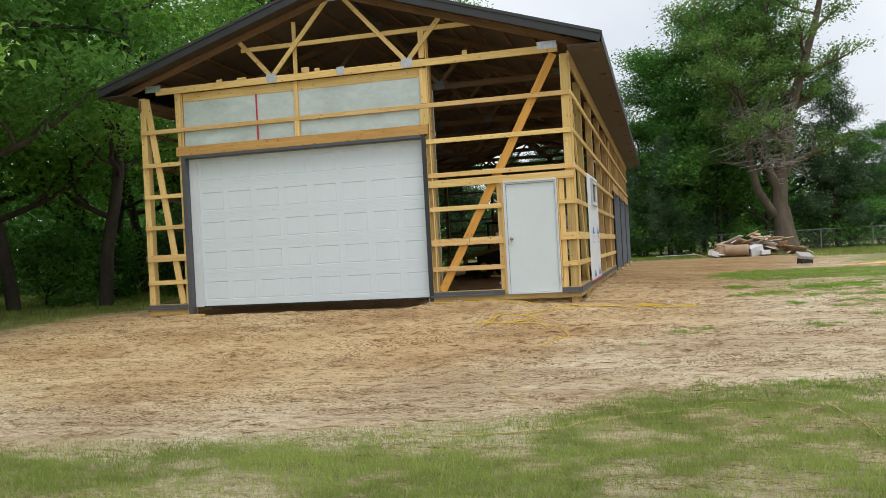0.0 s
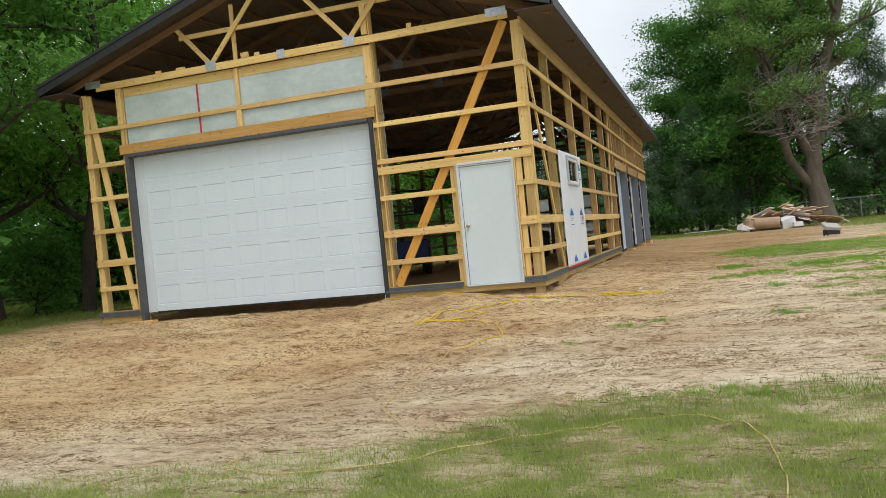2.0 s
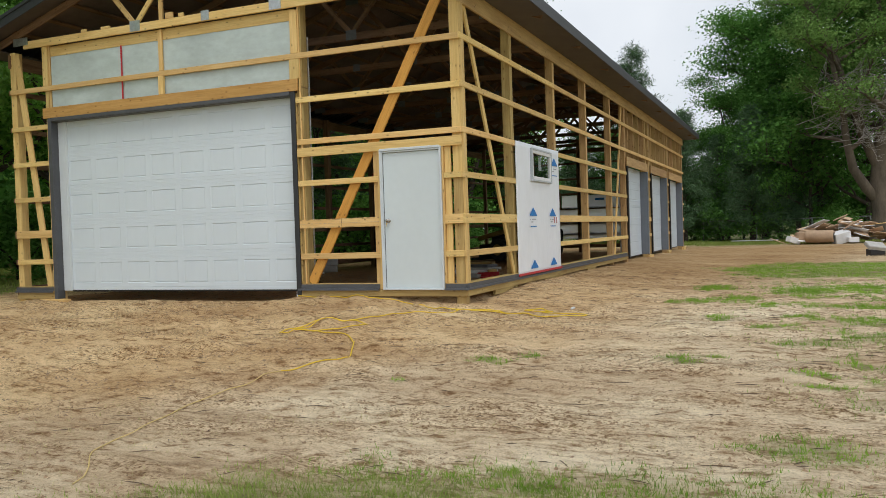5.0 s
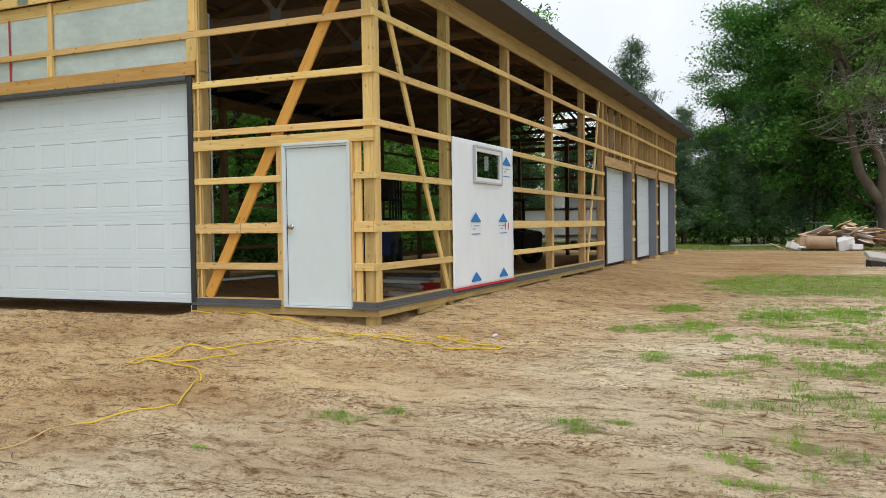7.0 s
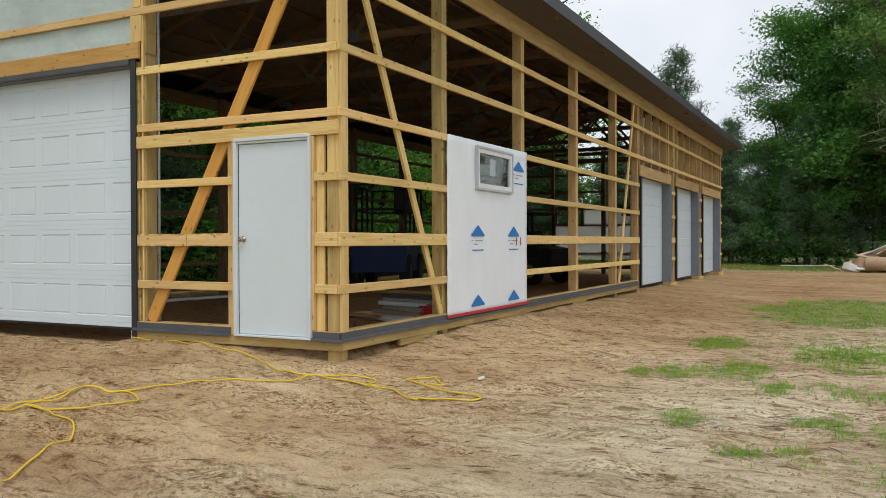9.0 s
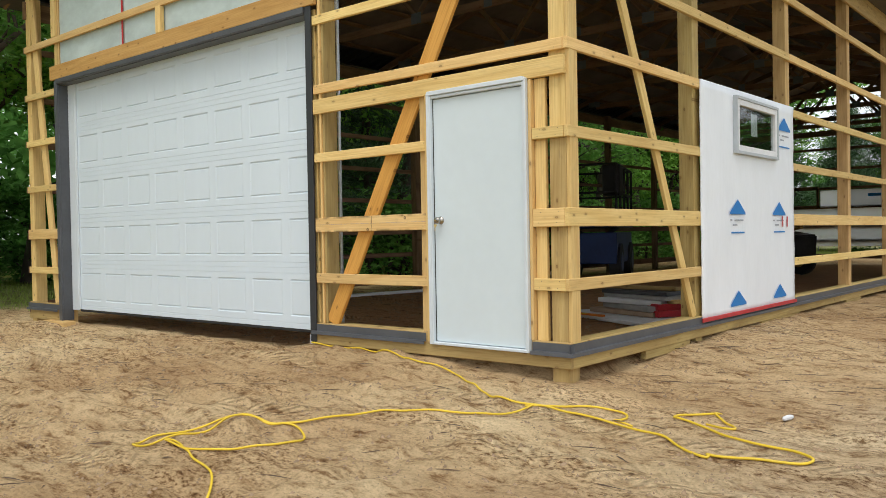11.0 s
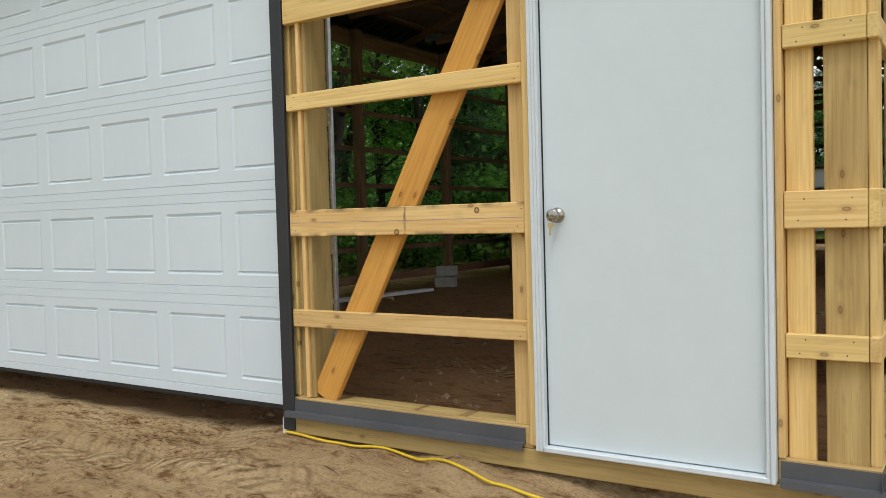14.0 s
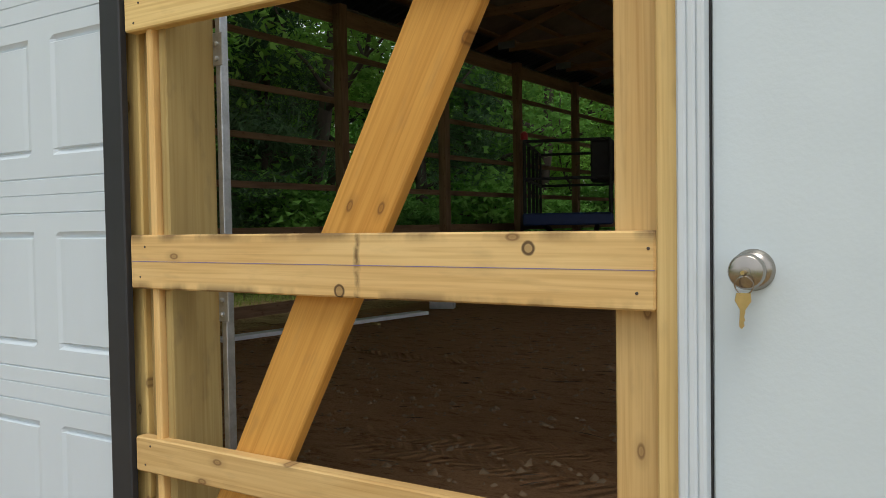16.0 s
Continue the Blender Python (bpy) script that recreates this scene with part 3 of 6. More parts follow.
SPOTS = [(1.62, -3.68, 0.26, 0.1), (1.92, -3.45, 0.14, 0.08), (3.28, -3.4, 0.17, 0.13), (3.42, -3.55, 0.12, 0.1), (3.6, -3.3, 0.14, 0.06), (1.08, -4.6, 0.06, 0.05), (3.52, -0.84, 0.16, 0.3),
         (3.1, 1.2, 0.24, 0.35), (3.6, 1.6, 0.28, 0.6), (2.8, 1.1, 0.14, 0.3), (4.28, -1.57, 0.11, 0.14), (4.05, 0.6, 0.14, 0.3), (4.4, -0.7, 0.2, 0.2), (4.0, -1.74, 0.16, 0.1), (4.28, -2.7, 0.18, 0.14),
         (4.6, -2.6, 0.2, 0.12), (4.55, 3.1, 0.4, 0.8), (5.03, -1.2, 0.25, 0.35), (5.35, -1.3, 0.25, 0.3), (5.0, -2.4, 0.22, 0.22), (4.8, -3.5, 0.15, 0.09), (5.07, -3.6, 0.14, 0.1), (4.45, -3.85, 0.16, 0.08),
         (5.27, -2.7, 0.14, 0.16), (3.15, 3.8, 0.3, 0.7), (5.4, 3.7, 0.4, 0.8), (5.25, 0.4, 0.35, 0.4), (4.5, -4.15, 0.2, 0.07), (2.62, -6.34, 0.1, 0.1), (2.93, -6.5, 0.24, 0.14), (4.33, -5.6, 0.4, 0.2)]


def turf(x, y):
    """How much of the ground is grass: the lawn in front, patches on the far side, none on the graded soil."""
    x, y = np.asarray(x, float), np.asarray(y, float)
    n1, n2, n3 = ripple(x, y, 2.6, 4), ripple(x, y, 0.9, 5), ripple(x, y, 0.4, 1)
    edge = np.interp(x, [-14, -4.5, -3, -1.5, 0, 1.2, 2.2, 3.4, 6, 12], [-9.6, -9.1, -8.7, -8.4, -7.8, -6.6, -6.5, -6.4, -6.6, -6.0])
    lawn = smooth(0.5, -0.5, y - edge + 0.45 * n1 + 0.3 * n2) * (0.32 + 0.68 * smooth(-0.55, 0.35, n1 + 0.8 * n2))
    e1 = ((x - 6.0) / 3.3) ** 2 + ((y - 10.0) / 3.6) ** 2
    patch = smooth(1.2, 0.8, e1 + 0.4 * n1 + 0.35 * n2) * (0.5 + 0.5 * smooth(-0.6, 0.3, n2))
    tufts = 0.0 * x
    for sx, sy, rx, ry in SPOTS:
        d = ((x - sx) / rx) ** 2 + ((y - sy) / ry) ** 2
        tufts = np.maximum(tufts, smooth(1.9, 0.2, d + 0.7 * n2 + 0.5 * n3) * (0.4 + 0.5 * smooth(-0.3, 0.3, n3)))
    e2 = smooth(3.4, 5.6, x + 0.1 * y) * smooth(-6.5, -4.0, y) * smooth(9.5, 7.0, y)
    tufts = np.maximum(tufts, e2 * smooth(0.1, 0.6, n2 + 0.7 * n3) * 0.75)
    right = smooth(8.0, 11.0, x + 1.1 * n1) * smooth(-6, -2, y) * 0.9
    back = smooth(30.5, 34.0, y + 1.2 * n1 - 0.12 * np.maximum(x, 0))
    left = smooth(-10.6, -12.2, x + 0.5 * n1 + 0.08 * np.minimum(y, 0))
    behind = smooth(-11, -13, y)
    return np.clip(np.maximum.reduce([lawn, patch, tufts, right, back, left * smooth(-9, -5, y), behind]), 0, 1)


def spaced(lo, hi, step, far, grow=1.25):
    mid = list(np.arange(lo, hi, step))
    a, b, s = [], [], step
    p, q = lo, mid[-1]
    while q < far:
        s *= grow
        p, q = p - s, q + s
        a.append(p)
        b.append(q)
    return np.array(a[::-1] + mid + b)


gx, gy = spaced(-8.6, 6.0, 0.045, 900, 1.12), spaced(-8.5, 6.0, 0.045, 900, 1.12)
GX, GY = np.meshgrid(gx, gy)
GZ = land(GX, GY)
mesh = bpy.data.meshes.new("ground")
nx, ny = len(gx), len(gy)
idx = np.arange(nx * ny).reshape(ny, nx)
quads = np.stack([idx[:-1, :-1], idx[:-1, 1:], idx[1:, 1:], idx[1:, :-1]], -1).reshape(-1, 4)
mesh.vertices.add(nx * ny)
mesh.vertices.foreach_set("co", np.stack([GX, GY, GZ], -1).ravel())
mesh.loops.add(quads.size)
mesh.loops.foreach_set("vertex_index", quads.ravel())
mesh.polygons.add(len(quads))
mesh.polygons.foreach_set("loop_start", np.arange(0, quads.size, 4))
mesh.update()
cover = mesh.color_attributes.new("cover", "FLOAT_COLOR", "POINT")
# barn footprint: where the floor's colour carries the roof's shade
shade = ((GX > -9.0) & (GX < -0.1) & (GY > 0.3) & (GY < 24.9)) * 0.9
damp = smooth(-4.6, -2.0, GY + 3.6 * smooth(2.0, -3.5, GX) + 0.5 * ripple(GX, GY, 2.2, 6)) * smooth(4.4, 0.6, GX - 0.22 * np.clip(GY, 0, 30) + 0.6 * ripple(GX, GY, 1.6, 7)) * smooth(34, 28, GY)
churned = smooth(0.5, 9.0, GY + 0.8 * ripple(GX, GY, 2.4, 3)) * smooth(6.5, 2.5, GX - 0.16 * GY + 0.7 * ripple(GX, GY, 1.8, 5)) * smooth(36, 32, GY)
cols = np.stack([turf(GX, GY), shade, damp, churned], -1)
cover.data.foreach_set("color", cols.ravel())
mesh.polygons.foreach_set("use_smooth", [True] * len(quads))
mesh.materials.append(SOIL)
ground = tagged(new("ground", mesh), "bare sandy graded soil with wheel ruts and patchy lawn", "ground", kind="structure")


def blades(name, count, area, height, wide, mat, label, seed, keep):
    """Grass blades scattered by the turf's density, one bent sliver each."""
    rng = np.random.default_rng(seed)
    x0, x1, y0, y1 = area
    x, y = rng.uniform(x0, x1, count), rng.uniform(y0, y1, count)
    ok = rng.uniform(0, 1, count) < keep(x, y)
    ok &= ~((x > -9.1) & (x < 0.05) & (y > -0.1) & (y < 24))
    x, y = x[ok], y[ok]
    k = len(x)
    z = land(x, y) - 0.004
    a, h = rng.uniform(0, 6.28, k), height * rng.uniform(0.35, 1.2, k)
    lean = rng.uniform(0.1, 0.9, k) * h
    la = rng.uniform(0, 6.28, k)
    w = wide * rng.uniform(0.6, 1.4, k)
    base, tip = np.stack([x, y, z], -1), np.stack([x + lean * np.cos(la), y + lean * np.sin(la), z + h], -1)
    side = np.stack([np.cos(a) * w, np.sin(a) * w, 0 * w], -1)
    v = np.stack([base - side, base + side, tip], 1).reshape(-1, 3)
    me = bpy.data.meshes.new(name)
    me.vertices.add(3 * k)
    me.vertices.foreach_set("co", v.ravel())
    me.loops.add(3 * k)
    me.loops.foreach_set("vertex_index", np.arange(3 * k))
    me.polygons.add(k)
    me.polygons.foreach_set("loop_start", np.arange(0, 3 * k, 3))
    me.update()
    me.materials.append(mat)
    return tagged(new(name, me), label, "grass", kind="stuff")


blades("lawn_grass", 760000, (-9, 8, -13.5, -5.8), 0.05, 0.0033, GRASS, "short green lawn grass growing on thin soil", 1, lambda x, y: turf(x, y) ** 1.3 * smooth(-13.5, -11.8, y) * smooth(8, 6.2, x) * smooth(-9, -7.2, x))
blades("dry_lawn_grass", 90000, (-9, 8, -13.5, -5.4), 0.045, 0.003, DRYGRASS, "dry straw-coloured grass among the lawn", 2, lambda x, y: 0.12 + 0.6 * turf(x, y) ** 0.7 * (turf(x, y) > 0.03))
blades("patch_grass", 420000, (0.8, 16, 0, 20), 0.045, 0.0045, VIVID, "patches of green grass on bare soil", 3, lambda x, y: turf(x, y) ** 1.3 * (y > 2) * smooth(-0.5, 0.3, ripple(x, y, 0.35, 2)))
blades("tuft_grass", 520000, (0.3, 6.8, -6.6, 5.0), 0.042, 0.0034, VIVID, "bright green grass tufts sprouting from bare soil", 6, lambda x, y: turf(x, y) ** 0.9 * smooth(-0.4, 0.3, ripple(x, y, 0.16, 3)))
blades("far_grass", 160000, (-30, 34, 26, 46), 0.12, 0.012, GRASS, "rough grass at the edge of the trees", 4, lambda x, y: turf(x, y))
blades("shade_grass", 110000, (-30, -10, -9, 30), 0.1, 0.009, GRASS, "grass in the shade beside the barn", 5, lambda x, y: turf(x, y))

# ---- the barn: a timber frame on posts ----
WEST, BACK, EAVE = -9.03, 25.0, 4.70
GIRTS = [(0.768, 0.86), (1.253, 1.393), (1.922, 2.01), (2.575, 2.662), (3.235, 3.323), (3.932, 4.02)]
OUT_S, OUT_E, OUT_W, OUT_N = (0, -1, 0), (1, 0, 0), (-1, 0, 0), (0, 1, 0)
DOOR_L, DOOR_R, DOOR_TOP = -8.0, -2.9, 3.39

wall_front = tagged(thing("wall_front"), "open timber frame of pale pine girts and posts", "wall", kind="structure")


def girt_x(x0, x1, z0, z1, parent, mat=PINE, y=0.019, label=""):
    return lumber("girt", (x0, y, (z0 + z1) / 2), (x1, y, (z0 + z1) / 2), z1 - z0, 0.038, OUT_S, mat, parent, label)


def girt_y(y0, y1, z0, z1, x, parent, mat=PINE):
    return lumber("girt", (x, y0, (z0 + z1) / 2), (x, y1, (z0 + z1) / 2), z1 - z0, 0.038, OUT_E, mat, parent)


for i, (z0, z1) in enumerate(GIRTS):
    girt_x(WEST, -8.08 if i < 5 else -0.04, z0, z1, wall_front)
    if i in (0, 1, 2):
        girt_x(-2.806, -1.402, z0, z1, wall_front, SMUDGED if i == 1 else PINE)
        girt_x(-0.32, -0.04, z0, z1, wall_front)
    elif i in (3, 4):
        girt_x(-2.806, -0.04, z0, z1, wall_front)
NAIL = material("nail_head", (0.13, 0.1, 0.075), 0.5, 0.6, 0.3, 30)
nail_mesh = bpy.data.meshes.new("nail")
bm = lathe([(0.003, 0.0), (0.003, 0.001), (0.0015, 0.0014)], 8)
bm.to_mesh(nail_mesh)
bm.free()
nail_mesh.materials.append(NAIL)
for i, (z0, z1) in enumerate(GIRTS[:5]):
    for x in [-8.98, -8.9, -8.13] + ([-2.768, -1.435, -0.27, -0.11] if i < 3 else [-2.768, -0.11]):
        for f in (0.22, 0.78):
            place("nail", nail_mesh, pose(x + 0.021 * (f > 0.5), 0.0, z0 + f * (z1 - z0), 90), wall_front)
box("chalk_line", -2.8, -1.403, -0.0008, 0.001, 1.3235, 1.3248, CHALK, wall_front, "snapped blue chalk line", 0)
lumber("header", (-2.806, 0.016, 2.452), (-0.03, 0.016, 2.462), 0.14, 0.044, OUT_S, PINE, wall_front)
lumber("header", (-8.18, -0.005, 3.522), (-2.75, -0.005, 3.522), 0.19, 0.042, OUT_S, HEADER, wall_front)
lumber("header", (-8.0, 0.06, 4.64), (-2.8, 0.06, 4.64), 0.18, 0.038, OUT_S, PINE, wall_front)

# posts and studs of the front
box("corner_post", -0.186, -0.042, 0.04, 0.2, -0.3, 1.95, TREATED, wall_front)
box("corner_post", -0.186, -0.042, 0.042, 0.198, 1.95, 4.7, PINE, wall_front)
box("corner_board", -0.04, -0.004, 0.04, 0.16, 0.38, 4.7, PINE, wall_front)
box("stud", -0.318, -0.222, 0.04, 0.08, 0.37, 2.39, PINE, wall_front)
box("stud", -0.35, -0.322, -0.004, 0.13, 0.383, 2.385, PINE, wall_front)
box("stud", -1.49, -1.402, 0.04, 0.08, 0.37, 2.39, PINE, wall_front)
box("stud", -1.4, -1.358, -0.004, 0.13, 0.3, 2.385, PINE, wall_front)
box("post", -2.803, -2.742, 0.055, 0.19, 0.1, 4.72, TREATED, wall_front)
box("post", -2.882, -2.806, 0.04, 0.15, 0.384, 3.4, PINE, wall_front)
box("post", -2.738, -2.715, 0.012, 0.19, 0.384, 5.5, PINE, wall_front)
box("post", -2.712, -2.685, 0.03, 0.195, 0.384, 4.9, TREATED, wall_front)
box("stud", -2.9, -2.72, -0.001, 0.037, 3.62, 3.928, PINE, wall_front)
box("stud", -2.87, -2.74, 0.001, 0.037, 4.024, 4.7, PINE, wall_front)
box("stud", -2.86, -2.75, 0.0, 0.037, 4.9, 5.46, PINE, wall_front)
box("stud", -5.5, -5.4, -0.022, 0.037, 3.62, 3.928, PINE, wall_front)
box("stud", -5.49, -5.41, 0.0, 0.037, 4.024, 4.72, PINE, wall_front)
box("stud", -5.48, -5.4, 0.03, 0.07, 4.87, 5.92, PINE, wall_front)
for a, b in ((-8.16, -8.08), (-8.07, -8.02)):
    box("post", a, b, 0.04, 0.22, 0.05, 4.75, PINE, wall_front)
box("stud", -8.17, -8.05, 0.0, 0.037, 4.024, 4.75, PINE, wall_front)
box("corner_post", WEST + 0.004, WEST + 0.14, 0.04, 0.2, -0.3, 4.72, PINE, wall_front)
lumber("brace", (-2.645, 0.06, 0.385), (-0.297, 0.06, 4.72), 0.157, 0.036, OUT_S, BRACE, wall_front, "amber diagonal brace board")
lumber("brace", (-8.24, 0.06, 0.36), (-8.87, 0.06, 4.68), 0.14, 0.036, OUT_S, PINE, wall_front)
# skirt boards and grey base trim
box("skirt_board", -2.88, 0.0, 0.0, 0.037, 0.185, 0.282, TREATED, wall_front)
box("skirt_board", -2.88, -1.38, 0.001, 0.037, 0.2822, 0.382, TREATED, wall_front)
box("skirt_board", -0.35, 0.0, 0.001, 0.037, 0.2822, 0.382, TREATED, wall_front)
box("skirt_board", -2.9, -2.88, -0.012, 0.06, 0.175, 0.268, PAPERWHITE, wall_front, "white end of the skirt board")
box("skirt_board", WEST, -8.02, 0.0, 0.037, 0.12, 0.36, TREATED, wall_front)
box("sill_board", -2.83, -1.48, 0.04, 0.16, 0.345, 0.383, TREATED, wall_front)
box("door_stop", -8.0, -7.822, 0.135, 0.2, 0.27, 3.4, CASING, wall_front, "white door stop strip")
box("sill_board", -8.35, -7.75, -0.11, 0.05, 0.06, 0.13, PINE, wall_front)


def base_trim_x(x0, x1, z, parent):
    """A bent base channel: wall leg, shelf and drip lip."""
    bm = bmesh.new()
    prof = [(-0.004, z + 0.075), (-0.004, z + 0.012), (-0.034, z + 0.008), (-0.036, z - 0.02), (-0.032, z - 0.02), (-0.03, z + 0.004), (-0.001, z + 0.006), (-0.001, z + 0.075)]
    rings = [[bm.verts.new((x, y, h)) for y, h in prof] for x in (x0, x1)]
    k = len(prof)
    for j in range(k):
        bm.faces.new((rings[0][j], rings[0][(j + 1) % k], rings[1][(j + 1) % k], rings[1][j]))
    bm.faces.new(rings[0][::-1])
    bm.faces.new(rings[1])
    bmesh.ops.recalc_face_normals(bm, faces=bm.faces[:])
    return part("base_trim", bm, GREY, parent, "grey bent steel base trim")


def base_trim_y(y0, y1, z, parent):
    ob = base_trim_x(y0, y1, z, None)
    ob.data.transform(Matrix.Rotation(math.pi / 2, 4, "Z"))
    ob.parent, ob.matrix_basis = parent, Matrix()
    return ob


base_trim_x(-2.86, -1.42, 0.298, wall_front)
base_trim_x(-0.34, 0.036, 0.298, wall_front)
base_trim_x(WEST - 0.02, -8.1, 0.268, wall_front)
# grey jamb trim round the big door
box("jamb_trim", -8.085, -8.0, -0.014, 0.012, 0.13, 3.426, GREY, wall_front)
box("jamb_trim", -8.012, -8.0, 0.012, 0.155, 0.13, 3.356, GREY, wall_front)
box("jamb_trim", -2.895, -2.812, -0.012, 0.012, 0.2, 3.426, CHAR, wall_front)
box("jamb_trim", -2.895, -2.883, 0.012, 0.155, 0.17, 3.356, CHAR, wall_front)
box("head_trim", -8.0, -2.9, -0.03, 0.012, 3.365, 3.426, GREY, wall_front)
box("head_trim", -8.0, -2.9, 0.012, 0.155, 3.357, 3.369, GREY, wall_front)
# clear sheeting over the door, with a red seam
bm = bmesh.new()
cells = 40
grid = [[bm.verts.new((-8.0 + 5.15 * i / cells, 0.05 + 0.008 * float(ripple(i * 0.5, j * 0.9, 3, 6)), 3.605 + 0.985 * j / 8)) for i in range(cells + 1)] for j in range(9)]
for j in range(8):
    for i in range(cells):
        bm.faces.new((grid[j][i], grid[j][i + 1], grid[j + 1][i + 1], grid[j + 1][i]))
part("sheeting", bm, FILM, wall_front, "milky plastic sheeting behind the studs", smooth=True)
box("seam_tape", -6.35, -6.315, 0.03, 0.036, 3.62, 4.56, RED, wall_front, "red seam tape on the sheeting")


# ---- sectional overhead doors ----
def door_section(w, h, columns, mat):
    """One steel section with stamped panels between ribbed rails; faces -Y, base at z 0."""
    bm = bmesh.new()
    cell, mx, mz, mt = w / columns, 0.058, 0.125 * h / 0.62, 0.118 * h / 0.62
    xs = [0.0]
    for c in range(columns):
        xs += [c * cell + mx, (c + 1) * cell - mx]
    xs.append(w)
    # rail profile: the rolled joint and a ribbed line on either side of it
    low = [(0.0, 0.004), (0.0025, 0.0), (0.05, 0.0), (0.053, 0.005), (0.0575, 0.0)]
    high = [(h - 0.0605, 0.0), (h - 0.0575, 0.005), (h - 0.055, 0.0), (h - 0.0025, 0.0), (h, 0.004)]
    rows = low + [(mz, 0.0), (h - mt, 0.0)] + high
    vs = [[bm.verts.new((x, d, z)) for x in xs] for z, d in rows]
    panels = []
    for j in range(len(rows) - 1):
        for i in range(len(xs) - 1):
            f = bm.faces.new((vs[j][i], vs[j][i + 1], vs[j + 1][i + 1], vs[j + 1][i]))
            if j == len(low) and i % 2 == 1:
                panels.append(f)
    for f in panels:
        # stamped field: crisp grooves above and below, faint ones at the sides
        co = [v.co.copy() for v in f.verts]
        corner = list(f.verts)
        x0, x1, z0, z1 = co[0].x, co[1].x, co[0].z, co[2].z
        bm.faces.remove(f)
        px = [(x0, 0), (x0 + 0.02, 0.5), (x0 + 0.045, 1), (x1 - 0.045, 1), (x1 - 0.02, 0.5), (x1, 0)]
        pz = [(z0, 0), (z0 + 0.013, 0.9), (z0 + 0.019, 1), (z0 + 0.024, 0.15), (z1 - 0.024, 0.15), (z1 - 0.019, 1), (z1 - 0.013, 0.9), (z1, 0)]
        net = []
        for j, (z, g) in enumerate(pz):
            line = []
            for i, (x, side) in enumerate(px):
                at = {(0, 0): 0, (5, 0): 1, (5, 7): 2, (0, 7): 3}.get((i, j))
                dip = 0.013 * g * side + (0.003 if side == 0.5 and 0 < j < 7 else 0)
                line.append(corner[at] if at is not None else bm.verts.new((x, dip, z)))
            net.append(line)
        for j in range(7):
            for i in range(5):
                bm.faces.new((net[j][i], net[j][i + 1], net[j + 1][i + 1], net[j + 1][i]))
    edges = [e for e in bm.edges if e.is_boundary and all(min(v.co.x, w - v.co.x, v.co.z, h - v.co.z) < 1e-5 for v in e.verts)]
    ext = bmesh.ops.extrude_edge_only(bm, edges=edges)
    bmesh.ops.translate(bm, vec=(0, 0.045, 0), verts=[v for v in ext["geom"] if isinstance(v, bmesh.types.BMVert)])
    bmesh.ops.recalc_face_normals(bm, faces=bm.faces[:])
    me = bpy.data.meshes.new("door_section")
    bm.to_mesh(me)
    bm.free()
    me.materials.append(mat)
    return me


def overhead_door(name, m, w, rows, h, columns, label):
    door = thing(name, label=label, category="garage door")
    door.matrix_basis = WORLD[door] = m
    me = door_section(w, h, columns, WHITE)
    for r in range(rows):
        place("door_section", me, m @ Matrix.Translation((0, 0, 0.02 + r * h)), door)
    place("bottom_seal", box_mesh(w, 0.04, 0.03, BLACK, 0.006), m @ Matrix.Translation((w / 2, 0.02, 0.005)), door, "black rubber bottom seal")
    place("edge_stop", box_mesh(0.03, 0.02, rows * h, CASING), m @ Matrix.Translation((0.015, -0.011, rows * h / 2 + 0.02)), door)
    return door


overhead_door("garage_door", pose(-7.82, 0.158, 0.262), 5.0, 5, 0.62, 8, "closed white stamped-steel sectional garage door in the barn front")
track = thing("door_track", (-2.66, 0.3, 0.2), "galvanised vertical track beside the garage door", "track")
box("rail", -2.684, -2.664, 0.197, 0.203, 0.2, 4.3, GALV, track)
box("rail", -2.684, -2.679, 0.204, 0.24, 0.2, 4.3, GALV, track)
for z in (0.65, 1.15, 1.85, 2.6, 3.4):
    box("bracket", -2.70, -2.65, 0.19, 0.196, z, z + 0.09, GALV, track)
    for dz in (0.02, 0.06):
        part("bolt", lathe([(0.007, 0), (0.007, 0.006), (0.003, 0.008)], 8), GALV, track, m=pose(-2.672, 0.19, z + dz, 90))

# ---- entry door ----
door_1 = thing("entry_door", (-0.83, 0, 0.3), "closed white steel entry door in the framed opening", "door")
box("door_leaf", -1.308, -0.394, 0.008, 0.052, 0.312, 2.345, DOORWHITE, door_1, edge=0.003)
for x0, x1, y0 in ((-1.356, -1.34, -0.034), (-1.34, -1.325, -0.0325), (-1.325, -1.3108, -0.030), (-0.372, -0.352, -0.036), (-0.3895, -0.372, -0.028)):
    box("casing", x0, x1, y0, 0.06, 0.285, 2.4 if y0 < -0.03 else 2.372, CASING, door_1, "white door casing")
box("casing", -1.346, -0.372, -0.036, 0.0, 2.376, 2.412, CASING, door_1)
box("casing", -1.33, -0.3895, -0.02, 0.06, 2.35, 2.374, CASING, door_1)
box("weather_strip", -1.3106, -1.3085, 0.003, 0.05, 0.3, 2.35, BLACK, door_1, "black weather strip", 0)
box("threshold", -1.33, -0.372, -0.03, 0.08, 0.284, 0.308, CASING, door_1)
for z in (0.52, 1.3, 2.1):
    box("hinge", -0.3935, -0.389, -0.006, 0.012, z, z + 0.1, NICKEL, door_1, "small steel hinge")
KX, KZ = -1.243, 1.328
knob = part("door_knob", lathe([(0.034, 0.0), (0.034, 0.006), (0.026, 0.014), (0.014, 0.02), (0.013, 0.03), (0.022, 0.036), (0.0275, 0.044), (0.0285, 0.058), (0.026, 0.064), (0.024, 0.0655), (0.0, 0.066)], 32), NICKEL, door_1, "satin nickel door knob", pose(KX, 0.012, KZ, 90), True)
